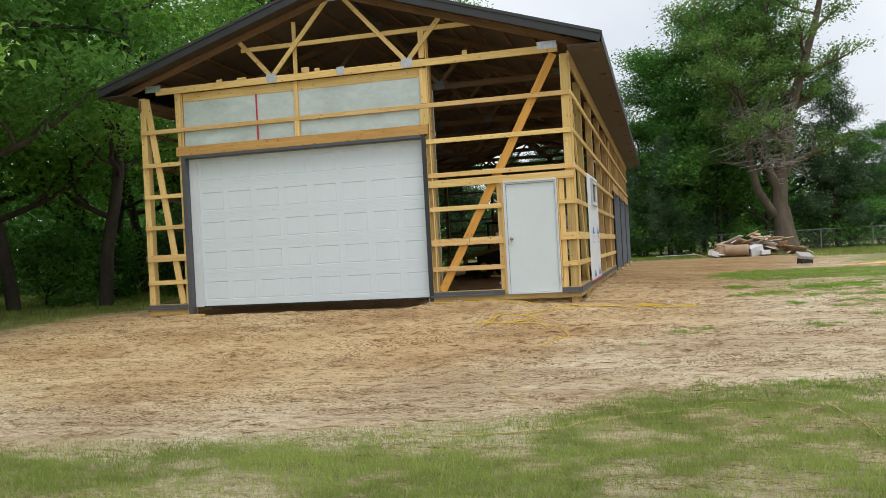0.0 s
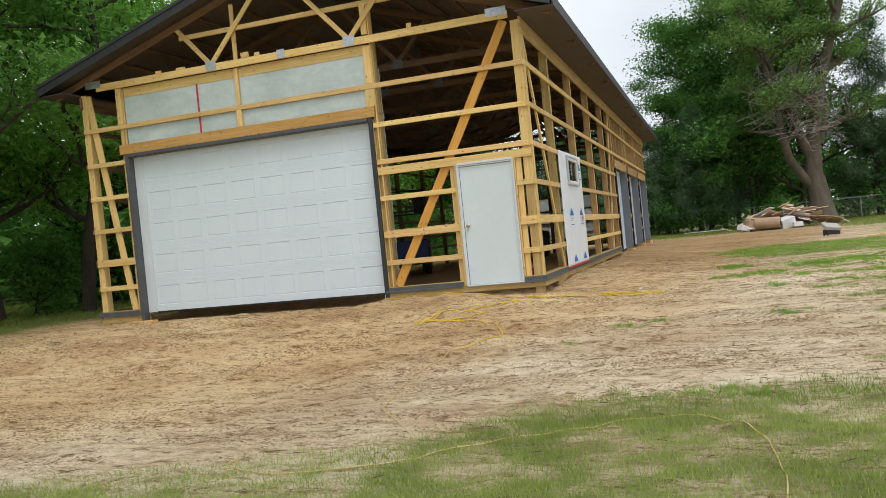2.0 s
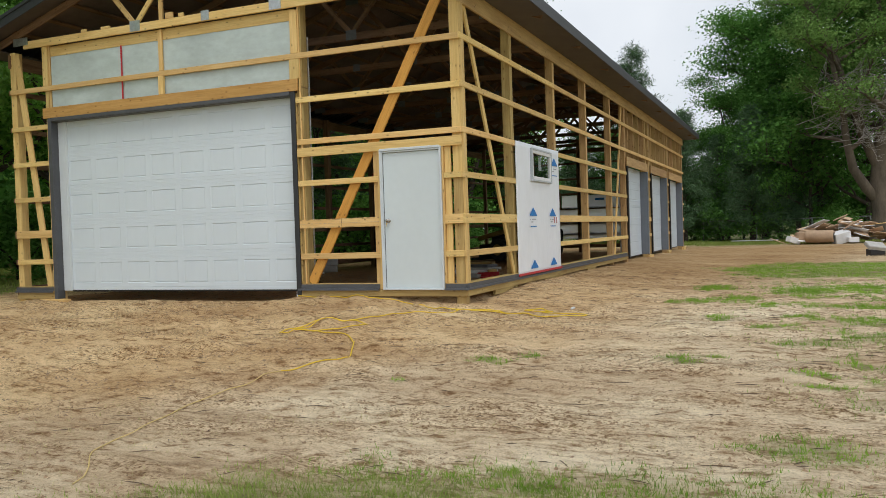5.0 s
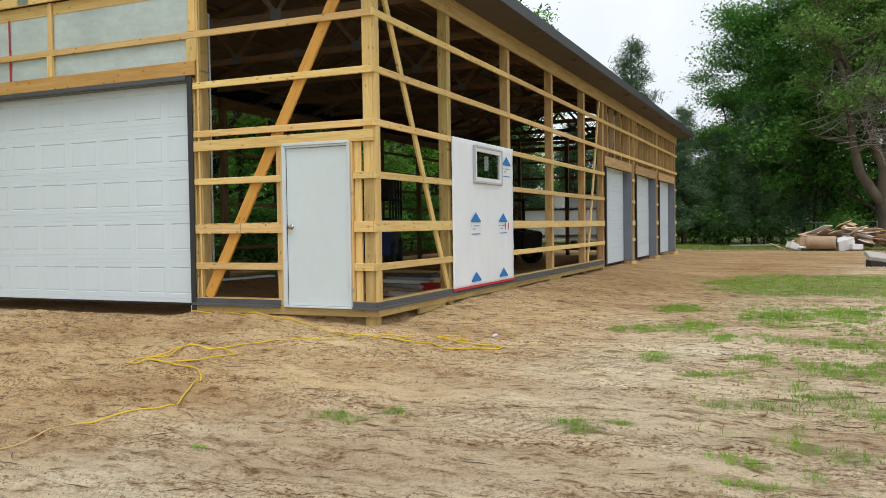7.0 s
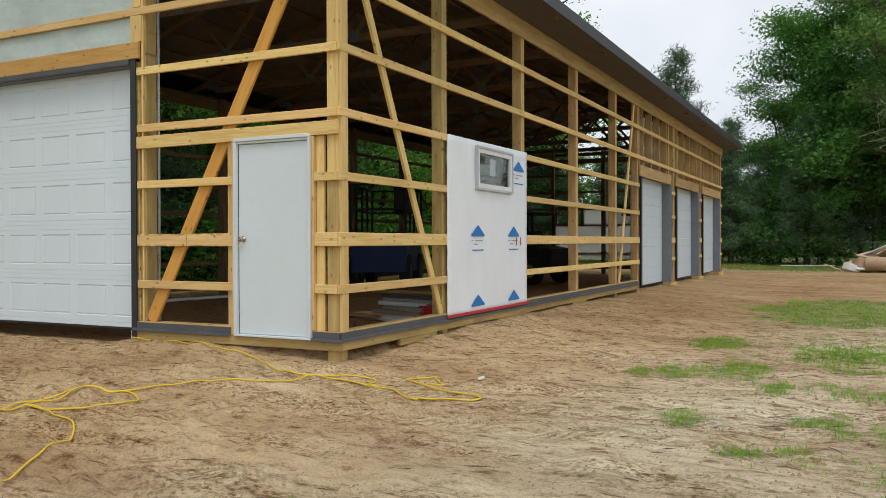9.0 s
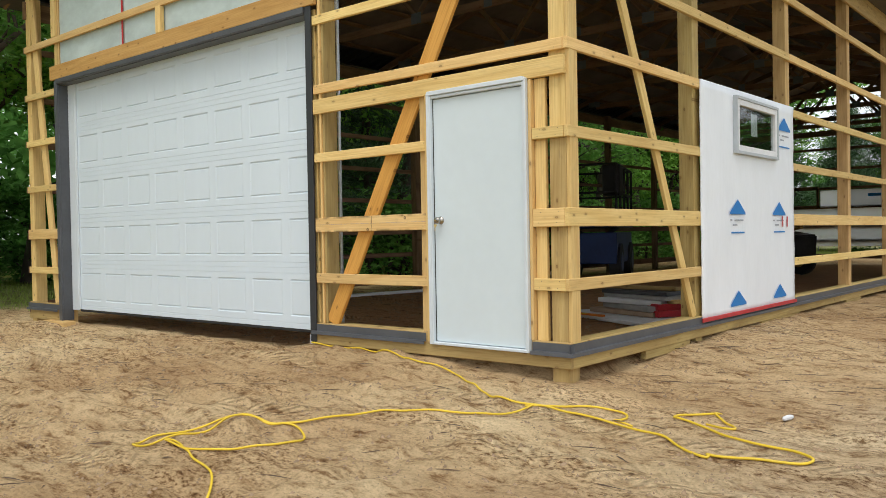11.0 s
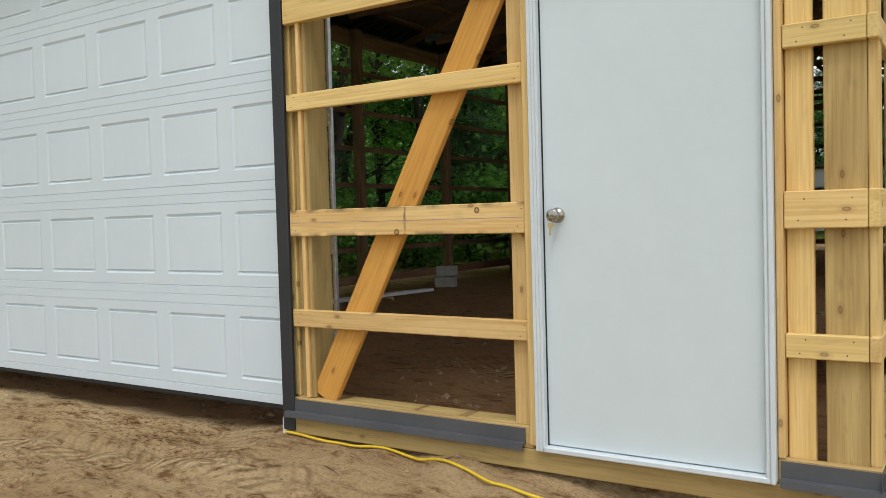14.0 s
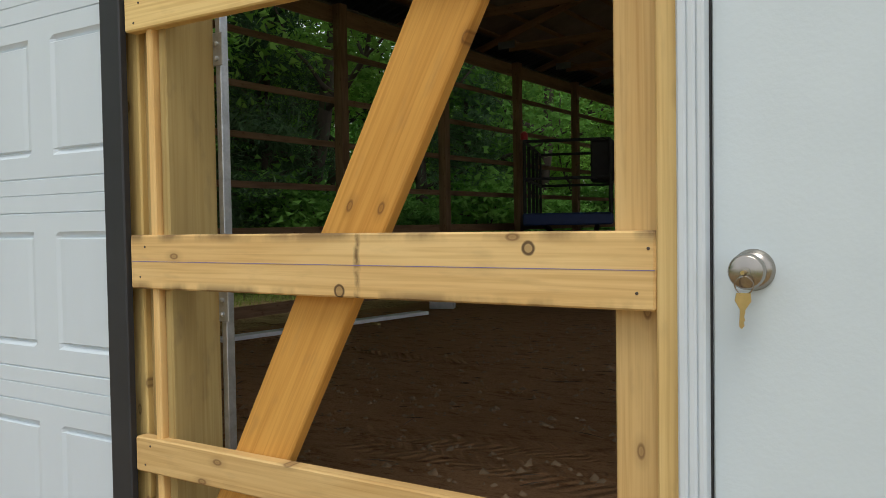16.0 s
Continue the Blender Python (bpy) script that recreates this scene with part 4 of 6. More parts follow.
part("lock_cylinder", lathe([(0.008, 0.0655), (0.008, 0.069), (0.0, 0.0695)], 16), NICKEL, knob, m=pose(KX, 0.012, KZ, 90))
bm = bmesh.new()
ring = [(KX + 0.014 * math.sin(a), -0.064 - 0.004 * math.cos(a), KZ - 0.02 + 0.014 * math.cos(a)) for a in (2 * math.pi * i / 16 for i in range(17))]
part("key_ring", tube(bm, ring, 0.0012, 6, False), NICKEL, knob)
bm = bmesh.new()
outline = [(-0.011, 0.0), (-0.013, -0.012), (-0.006, -0.023), (-0.004, -0.026), (-0.004, -0.052), (0.0, -0.056), (0.004, -0.05), (0.0025, -0.046), (0.0045, -0.042), (0.0025, -0.037), (0.004, -0.03), (0.004, -0.026), (0.006, -0.023), (0.013, -0.012), (0.011, 0.0)]
f = bm.faces.new([bm.verts.new((x, 0, z)) for x, z in outline])
e = bmesh.ops.extrude_face_region(bm, geom=[f])
bmesh.ops.translate(bm, vec=(0, 0.002, 0), verts=[v for v in e["geom"] if isinstance(v, bmesh.types.BMVert)])
part("key", bm, BRASS, knob, "small brass key", pose(KX, -0.066, KZ - 0.032, 0, 3, 35))
part("key", lathe([(0.0035, 0), (0.0035, 0.02)], 6), BRASS, knob, m=pose(KX, -0.055, KZ, 90))

# ---- side wall ----
wall_east = tagged(thing("wall_east"), "open timber frame of pine girts and posts", "wall", kind="structure")
S_END = 12.35
for i, (z0, z1) in enumerate(GIRTS):
    end = BACK if i >= 4 else S_END
    for a, b in ((0.0, 5.0), (5.004, end)) if i not in (0, 1, 2, 3) else ((0.0, 2.43), (4.98, end)):
        girt_y(a, b, z0, z1, -0.019, wall_east)
POSTS = [2.38, 5.05, 7.75, 10.42, 12.35]
for y in POSTS:
    box("post", -0.19, -0.042, y - 0.07, y + 0.07, -0.2, 4.6, TREATED if y < 3 else POSTWOOD, wall_east)
lumber("brace", (-0.06, 0.22, 4.62), (-0.06, 2.3, 0.38), 0.1, 0.036, OUT_E, PINE, wall_east)
lumber("brace", (-0.06, 12.05, 4.6), (-0.06, 10.7, 0.38), 0.1, 0.036, OUT_E, PINE, wall_east)
box("skirt_board", -0.037, 0.0, 0.037, 12.2, 0.185, 0.382, TREATED, wall_east)
box("sill_board", -0.16, -0.04, 0.2, 12.25, 0.345, 0.383, TREATED, wall_east)
box("carrier", -0.04, -0.002, 0.0, BACK, 4.46, 4.735, SHADEBROWN, wall_east)
base_trim_y(-0.03, 12.15, 0.298, wall_east)
for y0, y1 in ((1.2, 2.1), (4.0, 5.3), (7.4, 8.2)):
    box("shim", -0.05, -0.004, y0, y1, 0.11, 0.183, TREATED, wall_east)
# three smaller overhead doors with headers, grey jambs and cripple studs
SIDE_DOORS = [(12.5, 15.7), (16.6, 19.9), (20.8, 24.15)]
for k, (y0, y1) in enumerate(SIDE_DOORS):
    overhead_door("side_garage_door", pose(-0.22, y0, 0.18, 0, 0, 90), y1 - y0, 5, 0.535, 4, "closed white stamped-steel garage door in the barn side")
    box("header", -0.03, 0.012, y0 - 0.12, y1 + 0.12, 2.84, 3.1, SHADEBROWN, wall_east)
    box("jamb_trim", -0.26, 0.02, y1 - 0.014, y1 - 0.003, 0.2, 2.84, SIDEGREY, wall_east)
    box("jamb_trim", 0.0, 0.02, y1, y1 + 0.16, 0.2, 2.84, SIDEGREY, wall_east)
    box("jamb_trim", 0.0, 0.02, y0 - 0.1, y0, 0.2, 2.84, CHAR, wall_east)
    box("jamb_trim", -0.26, 0.02, y0 + 0.003, y0 + 0.014, 0.2, 2.84, CHAR, wall_east)
    box("skirt_board", -0.03, 0.05, y1 + 0.05, y1 + 0.75, 0.02, 0.16, PINE, wall_east)
    for z0, z1 in GIRTS[:4]:
        girt_y(y1 + 0.16, min(y1 + 0.72, BACK), z0, z1, -0.019, wall_east)
    for y in (y0 - 0.06, y1 + 0.06, y1 + 0.64):
        box("post", -0.2, -0.042, y - 0.06, y + 0.06, -0.2, 4.6, POSTWOOD, wall_east)
    for q in range(4):
        y = y0 + 0.35 + q * (y1 - y0 - 0.6) / 3
        box("cripple_stud", -0.2, -0.042, y - 0.02, y + 0.02, 3.1, 4.5, POSTWOOD, wall_east)
        if q < 3:
            box("blocking", -0.19, -0.15, y + 0.03, y + 0.5, 3.15 + 0.3 * (q % 2), 3.75 + 0.3 * (q % 2), SHADEBROWN, wall_east)

box("sheeting", -0.212, -0.206, 12.45, 24.8, 3.12, 4.4, WRAPBACK, wall_east, "milky sheeting behind the cripple studs", 0)

# wrapped panel with its window
panel = thing("wrapped_panel", (0.01, 3.7, 0.33), "white house-wrapped wall panel with blue printed marks", "panel")
bm = bmesh.new()
ys = [2.36 + 2.72 * i / 34 for i in range(35)]
zs = [0.33 + 2.33 * j / 30 for j in range(31)]
WY0, WY1, WZ0, WZ1 = 3.2, 4.4, 2.03, 2.57
vv = [[bm.verts.new((0.012 + 0.005 * float(ripple(y * 1.0, z * 2.2, 1.1, 7)) + 0.006 * (j in (0, 30)) , y, z + 0.02 * (y - 2.36) / 2.7 * (j == 30))) for y in ys] for j, z in enumerate(zs)]
for j in range(30):
    for i in range(34):
        yc, zc = (ys[i] + ys[i + 1]) / 2, (zs[j] + zs[j + 1]) / 2
        if not (WY0 < yc < WY1 and WZ0 < zc < WZ1):
            bm.faces.new((vv[j][i], vv[j][i + 1], vv[j + 1][i + 1], vv[j + 1][i]))
ex = bmesh.ops.extrude_face_region(bm, geom=bm.faces[:])
bmesh.ops.translate(bm, vec=(-0.012, 0, 0), verts=[v for v in ex["geom"] if isinstance(v, bmesh.types.BMVert)])
bmesh.ops.recalc_face_normals(bm, faces=bm.faces[:])
part("wrap", bm, WRAP, panel, smooth=True)
box("bottom_tape", 0.016, 0.03, 2.33, 5.1, 0.322, 0.362, RED, panel, "red bottom tape")
for y, z in ((3.25, 1.37), (4.52, 1.37), (3.25, 0.42), (4.52, 0.42), (4.72, 2.36)):
    bm = bmesh.new()
    f = bm.faces.new([bm.verts.new((0.0, dy, dz)) for dy, dz in ((-0.21, 0.0), (0.21, 0.0), (0.21, 0.02), (0.0, 0.155), (-0.21, 0.02))])
    e = bmesh.ops.extrude_face_region(bm, geom=[f])
    bmesh.ops.translate(bm, vec=(0.002, 0, 0), verts=[v for v in e["geom"] if isinstance(v, bmesh.types.BMVert)])
    part("printed_mark", bm, BLUE, panel, "blue roof-shaped printed mark", Matrix.Translation((0.022, y, z)))
    if z > 0.5:
        for dy, dz, w in ((-0.18, -0.06, 0.05), (0.03, -0.06, 0.24), (-0.08, -0.11, 0.12), (0.0, -0.19, 0.36)):
            box("printed_line", 0.0215, 0.0235, y + dy - w / 2, y + dy + w / 2, z + dz - 0.008, z + dz + 0.008, INK if dz > -0.15 else BLUE, panel, edge=0)
for y in (4.62, 4.78):
    box("mark", 0.0215, 0.0236, y, y + 0.03, 1.24, 1.36, RED, panel, edge=0)
window_1 = thing("window_1", (0.02, 3.8, 2.02), "small white vinyl window with a paper sticker", "window", kind="structure")
WO = (WY0 - 0.03, WY1 + 0.03, WZ0 - 0.03, WZ1 + 0.03)
for d0, d1, x0, x1, mt in ((0.0, 0.032, 0.012, 0.06, FRAMEGREY), (0.032, 0.092, 0.0, 0.05, PAPERWHITE)):
    a, b, c, d = WO[0] + d0, WO[1] - d0, WO[2] + d0, WO[3] - d0
    w = d1 - d0
    box("window_frame", x0, x1, a, a + w, c, d, mt, window_1)
    box("window_frame", x0, x1, b - w, b, c, d, mt, window_1)
    box("window_frame", x0, x1, a + w, b - w, d - w, d, mt, window_1)
    box("window_frame", x0, x1, a + w, b - w, c, c + w, mt, window_1)
pane = box("pane", 0.016, 0.022, WO[0] + 0.085, WO[1] - 0.085, WO[2] + 0.085, WO[3] - 0.085, GLASS, window_1, edge=0)
pane.visible_shadow = False
box("sticker", 0.012, 0.015, 3.68, 3.86, 2.22, 2.46, PAPERWHITE, window_1, "white paper sticker", 0)

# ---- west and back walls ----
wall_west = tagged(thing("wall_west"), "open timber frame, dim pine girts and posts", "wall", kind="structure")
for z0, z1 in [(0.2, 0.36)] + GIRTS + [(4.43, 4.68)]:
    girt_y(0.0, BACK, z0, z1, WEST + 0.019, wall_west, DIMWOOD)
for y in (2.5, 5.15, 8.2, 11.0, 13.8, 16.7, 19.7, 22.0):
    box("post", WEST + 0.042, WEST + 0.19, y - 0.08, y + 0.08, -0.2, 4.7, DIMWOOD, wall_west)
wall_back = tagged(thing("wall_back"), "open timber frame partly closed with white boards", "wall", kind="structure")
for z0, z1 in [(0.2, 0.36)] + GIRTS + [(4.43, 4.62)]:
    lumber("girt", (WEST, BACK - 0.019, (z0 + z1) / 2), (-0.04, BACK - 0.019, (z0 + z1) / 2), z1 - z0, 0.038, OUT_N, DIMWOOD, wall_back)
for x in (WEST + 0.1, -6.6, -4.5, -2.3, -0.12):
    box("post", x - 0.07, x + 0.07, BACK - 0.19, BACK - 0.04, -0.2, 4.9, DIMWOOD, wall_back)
for x0, x1, z0, z1 in ((-6.5, -4.55, 0.62, 1.36), (-4.5, -2.4, 0.62, 1.36), (-6.5, -4.55, 1.4, 1.92), (-4.5, -2.4, 1.4, 1.92), (-5.3, -4.55, 1.96, 2.55), (-4.5, -2.4, 1.96, 2.55)):
    box("board", x0, x1, BACK - 0.05, BACK - 0.042, z0, z1, WRAPBACK, wall_back, "white wrapped board")
for x in (-3.6,):
    box("printed_mark", x - 0.2, x + 0.2, BACK - 0.055, BACK - 0.051, 2.3, 2.4, BLUE, wall_back, edge=0)
window_2 = thing("window_2", (-5.9, BACK - 0.1, 2.0), "small dark framed window in the back wall", "window", kind="structure")
for a in ((-6.5, -6.42, 1.96, 2.7), (-5.42, -5.34, 1.96, 2.7), (-6.42, -5.42, 1.96, 2.04), (-6.42, -5.42, 2.62, 2.7)):
    box("window_frame", a[0], a[1], BACK - 0.1, BACK - 0.04, a[2], a[3], DIMWOOD, window_2)

# ---- roof ----
roof = tagged(thing("roof"), "low gable roof of dark ribbed steel with brown soffits", "roof", kind="structure")
RIDGE_X, SLOPE, OVER, GABLE = WEST / 2, 0.32, 0.72, -0.42
RIDGE_Z = 4.85 + SLOPE * (0.8 - RIDGE_X)


def roof_z(x):
    return RIDGE_Z - SLOPE * abs(x - RIDGE_X)


def slope_sheet(x0, x1, lift, thick, name, mat):
    """One plane of the roof, from the ridge to an eave, ribbed across."""
    bm = bmesh.new()
    ys = []
    y = GABLE
    while y < BACK + 0.42:
        for dy, dz in ((0, 0), (0.1, 0), (0.115, 0.018), (0.14, 0.018), (0.155, 0)):
            ys.append((min(y + dy, BACK + 0.42), dz if thick > 0 else 0))
        y += 0.255
    rows = [[bm.verts.new((x, y, roof_z(x) + lift + dz)) for y, dz in ys] for x in (x0, x1)]
    for i in range(len(ys) - 1):
        if ys[i + 1][0] - ys[i][0] > 1e-5:
            bm.faces.new((rows[0][i], rows[0][i + 1], rows[1][i + 1], rows[1][i]))
    ex = bmesh.ops.extrude_face_region(bm, geom=bm.faces[:])
    bmesh.ops.translate(bm, vec=(0, 0, -abs(thick)), verts=[v for v in ex["geom"] if isinstance(v, bmesh.types.BMVert)])
    bmesh.ops.recalc_face_normals(bm, faces=bm.faces[:])
    return part(name, bm, mat, roof)


EAVE_E, EAVE_W = 0.62, WEST - 0.62
slope_sheet(RIDGE_X, EAVE_E, 0.0, 0.012, "roof_panel", ROOF)
slope_sheet(EAVE_W, RIDGE_X, 0.0, 0.012, "roof_panel", ROOF)
slope_sheet(RIDGE_X, -0.02, -0.03, -0.006, "underlay", UNDER)
slope_sheet(WEST + 0.02, RIDGE_X, -0.03, -0.006, "underlay", UNDER)
for x, s in ((EAVE_E, 1), (EAVE_W, -1)):
    zz = roof_z(x)
    box("fascia", min(x, x + 0.02 * s), max(x, x + 0.02 * s), GABLE, BACK + 0.4, zz - 0.19, zz + 0.005, CHAR, roof)
    a, b = (0.004, x) if s > 0 else (x, WEST - 0.004)
    box("soffit", a, b, GABLE + 0.03, BACK + 0.4, zz - 0.185, zz - 0.17, SOFFIT, roof)
for s in (1, -1):
    x1 = EAVE_E if s > 0 else EAVE_W
    for yy, d in ((GABLE - 0.012, -1), (BACK + 0.41, 1)):
        a = Vector((RIDGE_X, yy, RIDGE_Z - 0.085))
        b = Vector((x1, yy, roof_z(x1) - 0.085))
        lumber("rake_trim", a, b, 0.2, 0.022, (0, d, 0), CHAR, roof, "charcoal steel rake trim")
        lumber("rake_trim", a + Vector((0, d * 0.014, 0.075)), b + Vector((0, d * 0.014, 0.075)), 0.06, 0.03, (0, d, 0), ROOF, roof)
        lumber("rake_soffit", a + Vector((0, -d * 0.2, -0.02)), b + Vector((0, -d * 0.2, -0.02)), 0.012, 0.4, (0, d, 0), SOFFIT, roof)
part("ridge_cap", tube(bmesh.new(), [(RIDGE_X, GABLE, RIDGE_Z), (RIDGE_X, BACK + 0.4, RIDGE_Z)], 0.06, 8), ROOF, roof)
for s in (1, -1):
    for q in range(1, 8):
        x = RIDGE_X + s * q * 0.62
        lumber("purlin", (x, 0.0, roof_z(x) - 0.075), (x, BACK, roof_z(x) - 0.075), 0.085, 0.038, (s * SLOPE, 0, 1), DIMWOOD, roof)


def truss(y, mat, rafter, plate):
    t = thing("truss", (RIDGE_X, y, 4.8), "nailed timber roof truss with steel plates", "truss", "roof trusses", turn=0)
    c = 4.8
    lumber("bottom_chord", (WEST + 0.45, y, c), (-0.2, y, c), 0.135, 0.038, OUT_S, mat, t)
    for s in (1, -1):
        e = 0.55 if s > 0 else WEST - 0.55
        lumber("top_chord", (RIDGE_X, y, RIDGE_Z - 0.2), (e, y, roof_z(e) - 0.2), 0.135, 0.036, OUT_S, rafter, t)
        k = RIDGE_X + s * 1.42
        lumber("web", (k, y + 0.002, c + 0.05), (RIDGE_X + s * 0.1, y + 0.002, RIDGE_Z - 0.22), 0.089, 0.034, OUT_S, mat, t)
        lumber("web", (k, y + 0.002, c + 0.05), (RIDGE_X + s * 2.1, y + 0.002, roof_z(RIDGE_X + s * 2.1) - 0.25), 0.089, 0.034, OUT_S, mat, t)
        box("nail_plate", k - 0.11, k + 0.11, y - 0.024, y - 0.021, c - 0.06, c + 0.12, plate, t, edge=0)
        g = RIDGE_X + s * 4.12
        box("nail_plate", g - 0.18, g + 0.18, y - 0.024, y - 0.021, c + 0.0, c + 0.14, plate, t, edge=0)
    box("nail_plate", RIDGE_X - 0.16, RIDGE_X + 0.16, y - 0.024, y - 0.021, RIDGE_Z - 0.34, RIDGE_Z - 0.14, plate, t, edge=0)
    box("nail_plate", RIDGE_X - 0.02, RIDGE_X + 0.14, y - 0.024, y - 0.021, c - 0.06, c + 0.1, plate, t, edge=0)
    return t


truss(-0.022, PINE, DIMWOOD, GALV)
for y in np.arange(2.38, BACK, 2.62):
    truss(float(y), DIMWOOD, DIMWOOD, SHADEPLATE)
truss(BACK - 0.06, DIMWOOD, DIMWOOD, SHADEPLATE)
for k, (x, w, hh) in enumerate(((-7.1, 0.12, 0.05), (-5.2, 0.16, 0.1), (-4.95, 0.1, 0.06), (-1.95, 0.09, 0.08), (-6.6, 0.2, 0.04))):
    cut = thing("lumber_offcut", (x, -0.03, 4.869), "small pine offcut lying on the truss chord", "offcut")
    box("block", x - w / 2, x + w / 2, -0.045, -0.01, 4.868, 4.868 + hh, PINE, cut)
lumber("gable_girt", (-6.6, 0.02, 5.46), (-1.75, 0.02, 5.46), 0.089, 0.038, OUT_S, PINE, wall_front)

# the barn is a little out of square: its long sides lean off the front's normal
SKEW = 0.02
lean = Matrix.Rotation(-math.atan(SKEW), 4, "Z")
for ob in list(scene.collection.all_objects):
    kind = ob.name.split(".")[0]
    if kind in ("wall_east", "wrapped_panel", "window_1", "side_garage_door"):
        ob.matrix_basis = lean @ ob.matrix_basis
    elif kind == "wall_west":
        ob.matrix_basis = Matrix.Translation((WEST, 0, 0)) @ lean @ Matrix.Translation((-WEST, 0, 0)) @ ob.matrix_basis
    elif kind in ("wall_back", "window_2"):
        ob.matrix_basis = Matrix.Translation((SKEW * BACK, 0, 0)) @ ob.matrix_basis
    elif kind == "truss":
        ob.matrix_basis = Matrix.Translation((SKEW * max(ob.matrix_basis.translation.y, 0), 0, 0)) @ ob.matrix_basis
    elif kind in ("roof_panel", "underlay", "ridge_cap"):
        for v in ob.data.vertices:
            v.co.x += SKEW * v.co.y
    elif kind in ("purlin", "fascia", "soffit"):
        at = ob.matrix_basis.translation.copy()
        turned = lean @ ob.matrix_basis
        turned.translation = (at.x + SKEW * at.y, at.y, at.z)
        ob.matrix_basis = turned
    elif kind in ("rake_trim", "rake_soffit"):
        at = ob.matrix_basis.translation
        ob.matrix_basis = Matrix.Translation((SKEW * at.y, 0, 0)) @ ob.matrix_basis


# ---- things inside the barn ----
def work_lift(at, turn, size):
    """A small blue scissor lift: chassis, wheels, scissor arms and a railed platform."""
    t = thing("scissor_lift", at, "dark blue scissor lift with a black railed platform", "lift", turn=turn)
    m = WORLD[t] = WORLD[t] @ Matrix.Scale(size, 4)
    t.matrix_basis = m

    def b(name, x0, x1, y0, y1, z0, z1, mat, label=""):
        c = ((x0 + x1) / 2, (y0 + y1) / 2, (z0 + z1) / 2)
        return place(name, box_mesh(x1 - x0, y1 - y0, z1 - z0, mat, 0.02), m @ Matrix.Translation(c), t, label)

    b("chassis", -0.55, 0.55, -1.1, 1.1, 0.3, 0.85, MACHINE)
    b("ladder_step", -0.6, -0.56, -0.25, 0.25, 0.3, 0.4, BLACK)
    b("platform", -0.58, 0.58, -1.15, 1.15, 0.94, 1.1, MACHINE)
    b("control_box", 0.3, 0.6, -1.0, -0.5, 1.5, 2.04, BLACK, "black control box on the rail")
    for z in (0.86,):
        for s in (1, -1):
            place("scissor_arm", box_mesh(0.06, 2.0, 0.06, BLACK), m @ pose(0.35 * s, 0, z + 0.04, 6 * s), t)
    for sx in (-0.5, 0.5):
        for sy in (-0.75, 0.75):
            w = part("wheel", lathe([(0.2, -0.1), (0.33, -0.09), (0.34, 0.0), (0.33, 0.09), (0.2, 0.1)], 20), BLACK, t, "black rubber wheel", m @ pose(sx, sy, 0.33, 0, 90))
            part("rim", lathe([(0.17, -0.104), (0.17, 0.104)], 14), MACHINE, w, m=m @ pose(sx, sy, 0.33, 0, 90))
    for x in (-0.55, 0.55):
        for y in (-1.1, -0.55, 0.0, 0.55, 1.1):
            b("rail_post", x - 0.022, x + 0.022, y - 0.022, y + 0.022, 1.1, 2.04, BLACK)
        for z in (1.55, 2.04):
            b("rail", x - 0.022, x + 0.022, -1.1, 1.1, z - 0.022, z + 0.022, BLACK)
    for y in (-1.1, 1.1):
        for z in (1.55, 2.04):
            b("rail", -0.55, 0.55, y - 0.02, y + 0.02, z - 0.02, z + 0.02, BLACK)
    part("warning_lamp", lathe([(0.05, 0), (0.05, 0.08), (0.02, 0.11)], 12), RED, t, "red warning lamp", m @ Matrix.Translation((-0.55, -1.1, 2.062)))
    return t


work_lift((-7.45, 13.8, 0.03), 20, 1.4)


